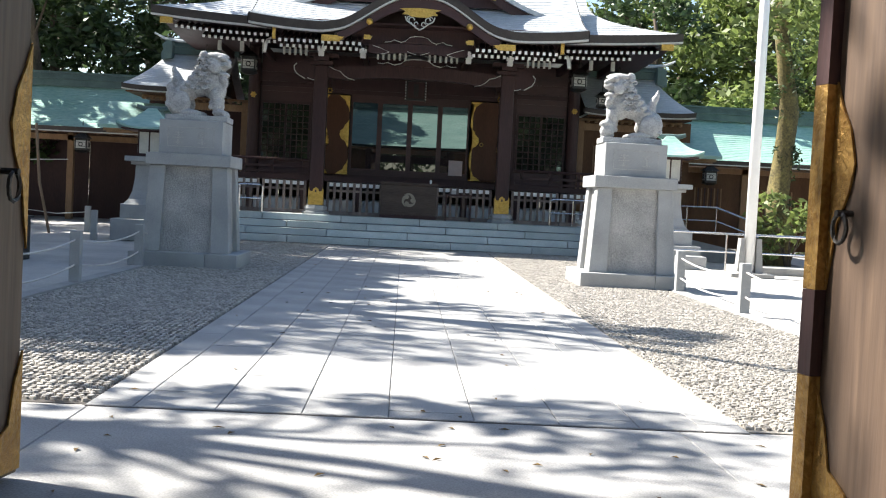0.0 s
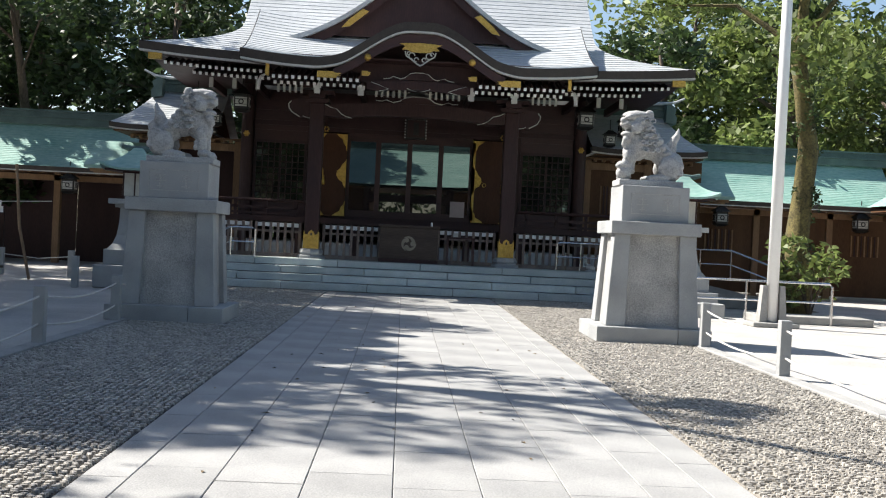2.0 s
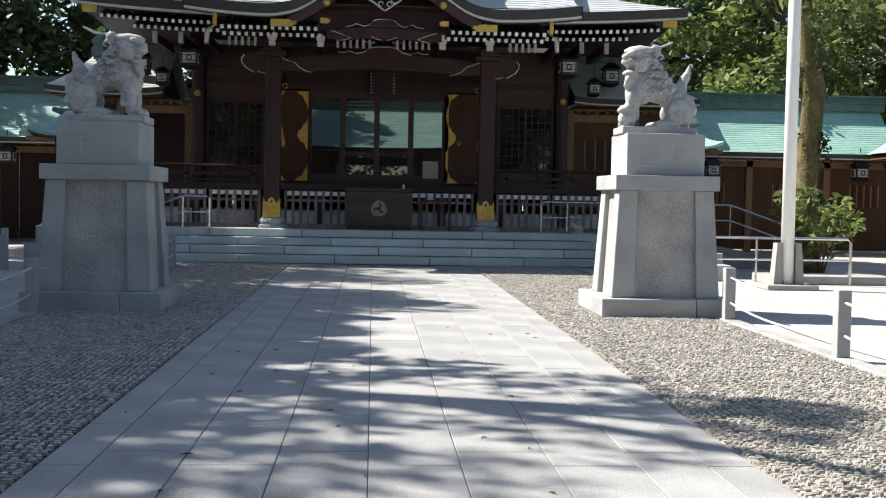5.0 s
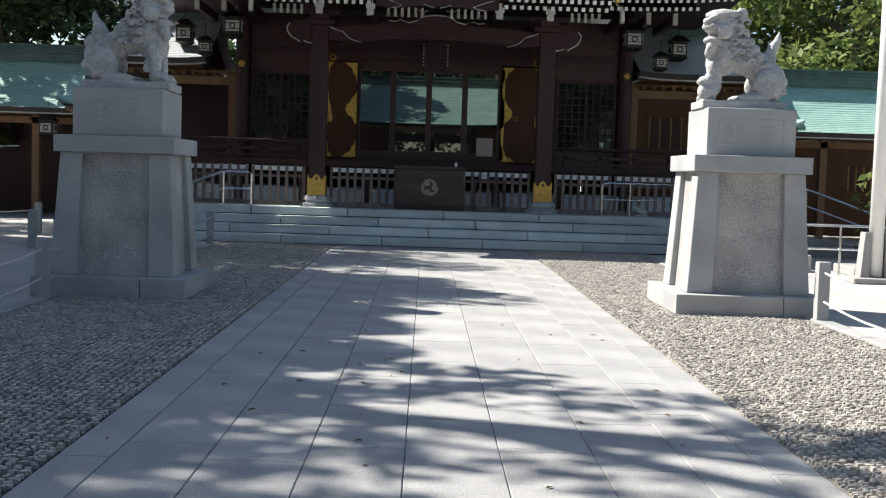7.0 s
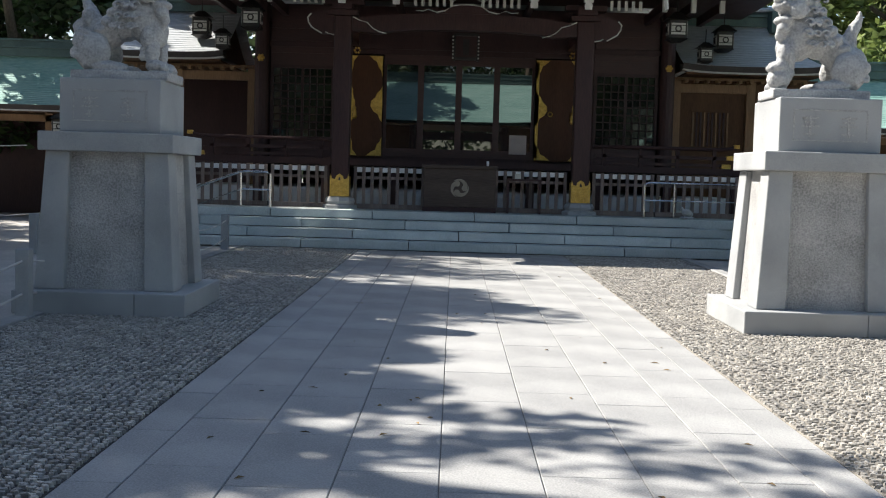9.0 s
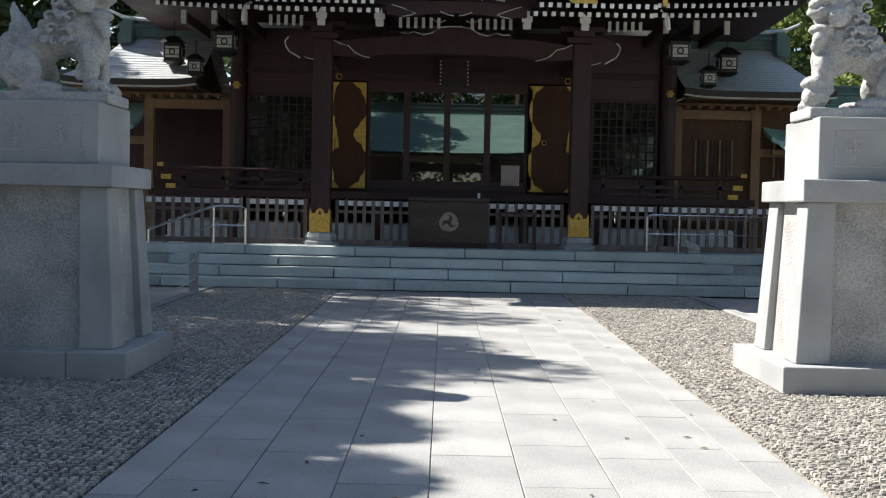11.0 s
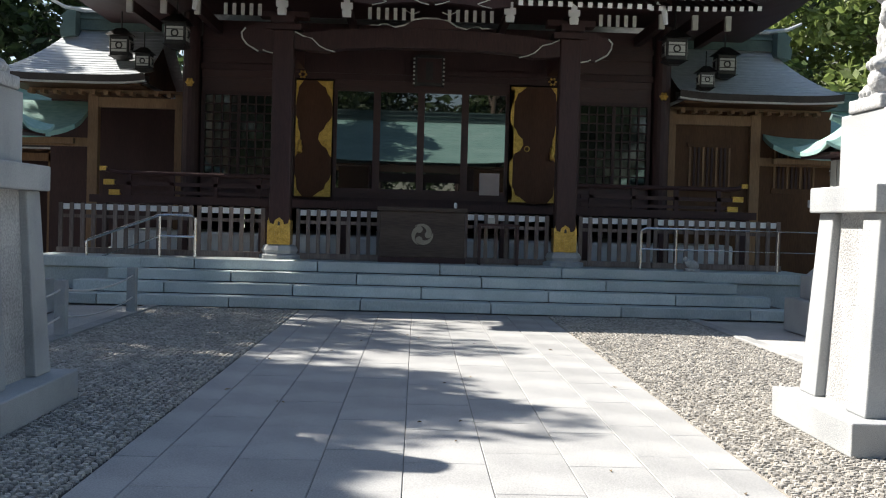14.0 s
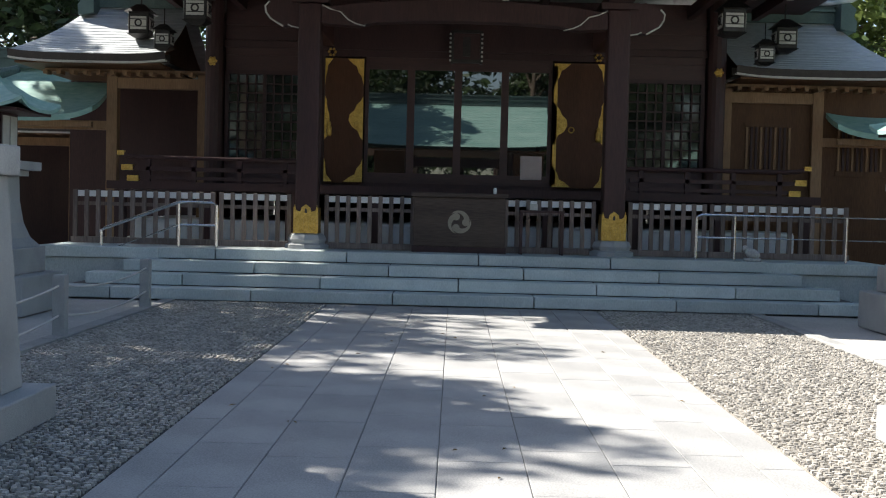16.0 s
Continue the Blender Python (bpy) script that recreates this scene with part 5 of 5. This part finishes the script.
mossy = tree(9.1, -0.6, 13, 3.6, 3, "evergreen tree with mossy ivy-clad trunk beside the corridor", (0.0, 0), 0.28, 0.52, MOSSBARK, LEAF_LIGHT, 9000, 0.13, 44)
rng = random.Random(31)
data = ([], [])
for k in range(46):
    z = rng.uniform(1.2, 6.5)
    a = rng.uniform(-2.4, 1.2)
    leaves(data, Vector((0.3 * math.cos(a), 0.3 * math.sin(a), z)), 0.2, 24, 0.06, rng)
me = bpy.data.meshes.new("ivy")
me.from_pydata([tuple(v) for v in data[0]], [], data[1])
me.materials.append(LEAF)
part("ivy", me, None, mossy, "dark ivy climbing the trunk")
for i, (x, y, h, sp) in enumerate(((-9, 15.5, 12, 4.5), (-13.5, 14.5, 11, 4.4), (-18, 16.5, 13, 5), (-23, 14.5, 12, 5), (-11, 20, 15, 5.5), (-17, 22, 15, 6), (-25, 21, 15, 6))):
    tree(x, y, h, sp, 20 + i, "dark evergreen tree behind the corridor", r0=0.3, crown_low=0.25, n=7000, size=0.19, clumps=40)
for i, (x, y, h, sp) in enumerate(((9.5, 16.5, 11, 4.3), (14, 14.8, 11, 4.2), (18.5, 16, 12, 4.8), (22.5, 13, 12, 4.6), (12, 22, 14, 5.5), (18, 23, 15, 6), (24.5, 20, 14, 6))):
    tree(x, y, h, sp, 40 + i, "broad evergreen tree behind the corridor", r0=0.34, crown_low=0.28, leaf=LEAF_LIGHT if i in (1, 2, 4) else LEAF, n=7000, size=0.19, clumps=40)
# Leaning tree added to throw dappled shade on the west wing roof.
tree(-13.0, 13.4, 13, 2.6, 131, "slender evergreen tree added to dapple the west wing roof", (0.0, -0.33), 0.2, 0.6, n=2600, size=0.16, clumps=24)
# grove along the courtyard that shades the path
for i, (x, y, h, sp, n) in enumerate(((-14.9, 3.6, 16, 3.7, 4500), (-14.9, -0.6, 16, 3.8, 8500), (-14.3, -4.6, 16, 3.6, 8500), (-14.8, -8.4, 16, 3.4, 8500), (-14.6, -12.2, 15.5, 3.2, 7500), (-9.2, -12.8, 14.5, 1.9, 850), (-15.2, -13.0, 15.5, 2.4, 6000), (-14.2, -11.6, 15.5, 2.3, 5500), (-16.0, -8.4, 16, 3.2, 7500), (-18.5, 3.4, 17, 4.4, 9000), (-18, -5, 17, 4.2, 8500),
                                      (-12.9, -20.0, 15, 2.5, 2300), (-9.6, -19.6, 14.5, 2.5, 1500), (-9.8, -25.6, 15, 3.6, 8000), (-20, -1, 17, 5, 9000), (-20, -9, 17, 5, 9000), (-20, 7, 17, 5, 9000), (-8.6, -23.8, 15, 3.0, 7000))):
    grown = tree(x, y, h, sp, 60 + i, "tall shade tree in the grove beside the courtyard", r0=0.28, crown_low=0.62, n=n, size=0.15, clumps=30)
    if (x, y) == (-9.2, -12.8):
        # two long bare boughs
        part("bough", tube(bmesh.new(), [(0, 0, 8.8), (0.75, -0.4, 9.4), (1.5, -1.2, 9.7), (2.3, -2.1, 9.9), (3.3, -3.3, 10.2)], [0.15, 0.13, 0.1, 0.08, 0.03], 8), BARK, grown)
        part("bough", tube(bmesh.new(), [(0, 0, 8.6), (-0.6, 0.4, 9.1), (-1.3, 0.75, 9.4)], [0.12, 0.09, 0.04], 8), BARK, grown)
# Unseen low canopy, added to cut skylight on the west cobbles and pedestal.
for i, y in enumerate((-11.6, -8.6, -5.6)):
    tree(-9.3 - 0.4 * (i % 2), y, 9.6, 2.3, 110 + i, "unseen low tree added to darken the west side", r0=0.2, crown_low=0.68, n=6000, size=0.15, clumps=28)
for i, (x, y, h, sp) in enumerate(((-7, -42, 14, 5), (0, -45, 15, 5.5), (7, -42, 14, 5), (14, -40, 14, 5), (-14, -40, 14, 5), (-4, -38, 13, 4.5), (4, -37, 13, 4.5), (10, -46, 16, 5.5), (-10, -47, 16, 5.5))):
    tree(x, y, h, sp, 80 + i, "tall grove tree beyond the gate", r0=0.35, crown_low=0.25, n=5500, size=0.26, clumps=34)
# far woods
rng = random.Random(99)
data = ([], [])
for k in range(330):
    a = radians(rng.uniform(0, 360))
    d = rng.uniform(44, 60)
    c = Vector((d * math.cos(a), -8 + d * math.sin(a), rng.uniform(1, 13)))
    leaves(data, c, rng.uniform(2.5, 4.5), 130, 0.5, rng)
me = bpy.data.meshes.new("far_woods")
me.from_pydata([tuple(v) for v in data[0]], [], data[1])
me.materials.append(LEAF)
tagged(new("far_woods", me), "dark evergreen woods around the shrine", "woods", kind="stuff")

bush = thing("bush", "glossy round evergreen bush on the gravel", "bush", at=(8.8, -2.3, -0.012))
bm = bmesh.new()
rng = random.Random(4)
for k in range(7):
    a = k * 0.9
    tube(bm, [(0, 0, 0), (0.15 * math.cos(a), 0.15 * math.sin(a), 0.5), (0.55 * math.cos(a), 0.5 * math.sin(a), rng.uniform(0.9, 1.5))], [0.03, 0.02, 0.008], 5)
part("stems", bm, BARK, bush)
data = ([], [])
for k in range(26):
    leaves(data, Vector((rng.uniform(-0.75, 0.75), rng.uniform(-0.5, 0.5), rng.uniform(0.35, 1.7))), 0.32, 16, 0.12, rng)
me = bpy.data.meshes.new("leaves")
me.from_pydata([tuple(v) for v in data[0]], [], data[1])
me.materials.append(LEAF_LIGHT)
part("leaves", me, None, bush)

# ---- gate ----
gate = thing("shrine_gate", "wooden shrine gate with green copper roof", "gate")
building_roof(gate, -5.0, 4.2, -32.5, -24.9, 4.1, 6.4, COPPER_GREEN, (0, 0), 16, 0.15)
for s in (-1, 1):
    for y in (-25.9, -31.5):
        part("post", lathe(bmesh.new(), [(0.2, 0), (0.2, 3.95)], 14, (s * 2.3, y)), DARKWOOD, gate, smooth=False)
    part("side_wall", boxes((*sorted((s * 2.5, s * 3.9)), -26.0, -25.85, 0, 3.9)), PANELWOOD, gate)
part("lintel", boxes((-2.3, 2.3, -26.05, -25.75, 3.2, 3.6)), DARKWOOD, gate)


def gate_door(s):
    L = 2.0
    d = thing("gate_door", "open wooden gate door with gilt fittings", "door", "gate doors")
    leaf = part("leaf", bevelled(boxes((0, L, -0.045, 0.045, 0.03, 3.1)), 0.006), GATEWOOD, d)
    f = s
    y0, y1 = sorted((f * 0.047, f * 0.1))
    for z0, z1, m in ((0.03, 0.62, BRASS_OLD), (0.62, 0.98, DARKWOOD), (0.98, 1.83, BRASS_OLD), (1.83, 3.1, DARKWOOD)):
        if s > 0:
            part("edge_strip", boxes((L - 0.06, L + 0.03, y0, y1, z0, z1 - 0.002)), m, d)
    def orn(pts):
        bm = bmesh.new()
        plate(bm, pts, *sorted((f * 0.048, f * 0.058)))
        part("gilt_fitting", bm, BRASS_OLD, d, "engraved gilt fitting")
    e = L - 0.061 if s > 0 else L - 0.001
    orn([(e, 0.98), (e - 0.025, 1.1), (e - 0.05, 1.25), (e - 0.12, 1.38), (e - 0.15, 1.5), (e - 0.11, 1.64), (e - 0.045, 1.74), (e, 1.84)])
    orn([(e, 0.05), (e - 0.3, 0.05), (e - 0.22, 0.18), (e - 0.1, 0.25), (e - 0.06, 0.42), (e, 0.55)])
    orn([(0.9, 0.9), (1.0, 1.05), (0.98, 1.2), (1.06, 1.35), (1.06, 1.6), (0.98, 1.72), (0.9, 1.8), (0.55, 1.8), (0.45, 1.5), (0.55, 1.0)])
    orn([(0.5, 0.05), (1.0, 0.05), (0.92, 0.3), (0.8, 0.45), (0.6, 0.4)])
    bm = bmesh.new()
    q = [(L - 0.2 + 0.045 * math.cos(k * 0.5236), f * 0.1, 1.24 + 0.06 * math.sin(k * 0.5236)) for k in range(13)]
    tube(bm, q, 0.01, 5)
    tube(bm, [(L - 0.2, f * 0.04, 1.3), (L - 0.2, f * 0.12, 1.3)], 0.014, 6)
    part("ring_pull", bm, BLACKIRON, d)
    return d


dr = gate_door(1)
DOOR_R, DOOR_L = ((2.09, -25.5), (1.64, -23.55)), ((-2.12, -25.4), (-1.79, -23.43))
for dd, ((hx, hy), (ex, ey)) in ((dr, DOOR_R), (gate_door(-1), DOOR_L)):
    dd.matrix_basis = pose(hx, hy, 0, 0, 0, math.degrees(math.atan2(ey - hy, ex - hx)))

# ---- fallen leaves on the paving ----
rng = random.Random(12)
for k in range(100):
    x, y = (rng.uniform(-1.8, 1.8), rng.uniform(-22, -3)) if k < 60 else (rng.uniform(-2.0, 2.0), rng.uniform(-24.4, -21.9))
    bm = bmesh.new()
    w, h = rng.uniform(0.008, 0.014), rng.uniform(0.018, 0.04)
    vs = [bm.verts.new(p) for p in ((-h, 0, 0.004), (0, -w, 0.012), (h, 0, 0.006), (0, w, 0.014))]
    bm.faces.new(vs)
    o = solid("fallen_leaf", bm, DRYLEAF, "small dry fallen leaf on the paving", "leaf", "fallen leaves")
    o.matrix_basis = pose(x, y, 0.001, 0, 0, rng.uniform(0, 360))

# ---- paving stones ----
def slab_mesh(w, l, c=0.004):
    return mesh_of("paving_stone", boxes((-w / 2 + 0.0025, w / 2 - 0.0025, -l / 2 + 0.0035, l / 2 - 0.0035, -0.05, 0.002, c)), PAVE)


rng = random.Random(3)
cols = [-1.93, -1.66, -1.19, -0.69, -0.19, 0.31, 0.81, 1.28, 1.66, 1.93]
LEN = 1.07
for i, (a, b) in enumerate(zip(cols, cols[1:])):
    stone = slab_mesh(b - a, LEN)
    y = -21.75 + (0.53 if i % 2 else 0.2)
    part("paving_stone", slab_mesh(b - a, y + 21.75), None, path, at=((a + b) / 2, -21.75 + (y + 21.75) / 2, 0))
    while y + LEN < -0.05:
        part("paving_stone", stone, None, path, at=((a + b) / 2, y + LEN / 2, rng.uniform(-0.0015, 0.0015)))
        y += LEN
    part("paving_stone", slab_mesh(b - a, -0.03 - y), None, path, at=((a + b) / 2, (y - 0.03) / 2, 0))
for j in range(5):
    y1 = -21.8 - j * 2.0
    xs = [-4.2, -2.2, -0.75, 0.68, 2.2, 4.2] if j % 2 else [-4.2, -3.0, 3.0, 4.2]
    if j % 2 == 0:
        xs = [-4.2, -1.9, 1.5, 4.2]
    for a, b in zip(xs, xs[1:]):
        part("paving_stone", slab_mesh(b - a, 1.995), None, gate_floor, at=((a + b) / 2, y1 - 1.0, 0))

# ---- cobbles ----
def pebble(rng, l, w, h):
    """A low rounded stone of 9 corners."""
    v = []
    for k in range(6):
        a = k * 1.0472 + rng.uniform(-0.25, 0.25)
        v.append((l * math.cos(a) * rng.uniform(0.85, 1.1), w * math.sin(a) * rng.uniform(0.85, 1.1), -0.012))
    for k in range(6):
        v.append((v[k][0] * 0.78, v[k][1] * 0.78, h * 0.75))
    v.append((0, 0, h))
    f = [(k, (k + 1) % 6, 6 + (k + 1) % 6, 6 + k) for k in range(6)] + [(6 + k, 6 + (k + 1) % 6, 12) for k in range(6)]
    return v, f


rng = random.Random(21)
kinds = []
for k in range(8):
    v, f = pebble(rng, 0.032, 0.0185, 0.016)
    me = bpy.data.meshes.new("cobble")
    me.from_pydata(v, [], f)
    me.materials.append(PEBBLE_ONE)
    kinds.append(me)
for s, strip in ((-1, cobbles_west), (1, cobbles_east)):
    vs, fs = [], []
    count = 0
    y = -21.62
    while y < -0.08:
        x = 1.97
        while x < 4.08:
            px, py, ang = s * (x + rng.uniform(-0.01, 0.01)), y + rng.uniform(-0.012, 0.012), rng.gauss(0.5 * s, 0.45)
            if -14.2 < y < -12.6 and x < 2.75 and count < 150:
                part("cobble", kinds[rng.randrange(8)], None, strip, at=pose(px, py, 0, 0, 0, math.degrees(ang)))
                count += 1
            else:
                v, f = pebble(rng, 0.032 * rng.uniform(0.75, 1.15), 0.0185 * rng.uniform(0.8, 1.15), 0.016 * rng.uniform(0.6, 1.3))
                i = len(vs)
                c, n = math.cos(ang), math.sin(ang)
                vs.extend([(px + c * q[0] - n * q[1], py + n * q[0] + c * q[1], q[2]) for q in v])
                fs.extend([tuple(i + k for k in q) for q in f])
            x += 0.057
        y += 0.042
    me = bpy.data.meshes.new("cobblestones")
    me.from_pydata(vs, [], fs)
    me.materials.append(PEBBLE)
    ob = part("cobblestones", me, None, strip)
    tagged(ob, "many small set cobblestones", kind="stuff")
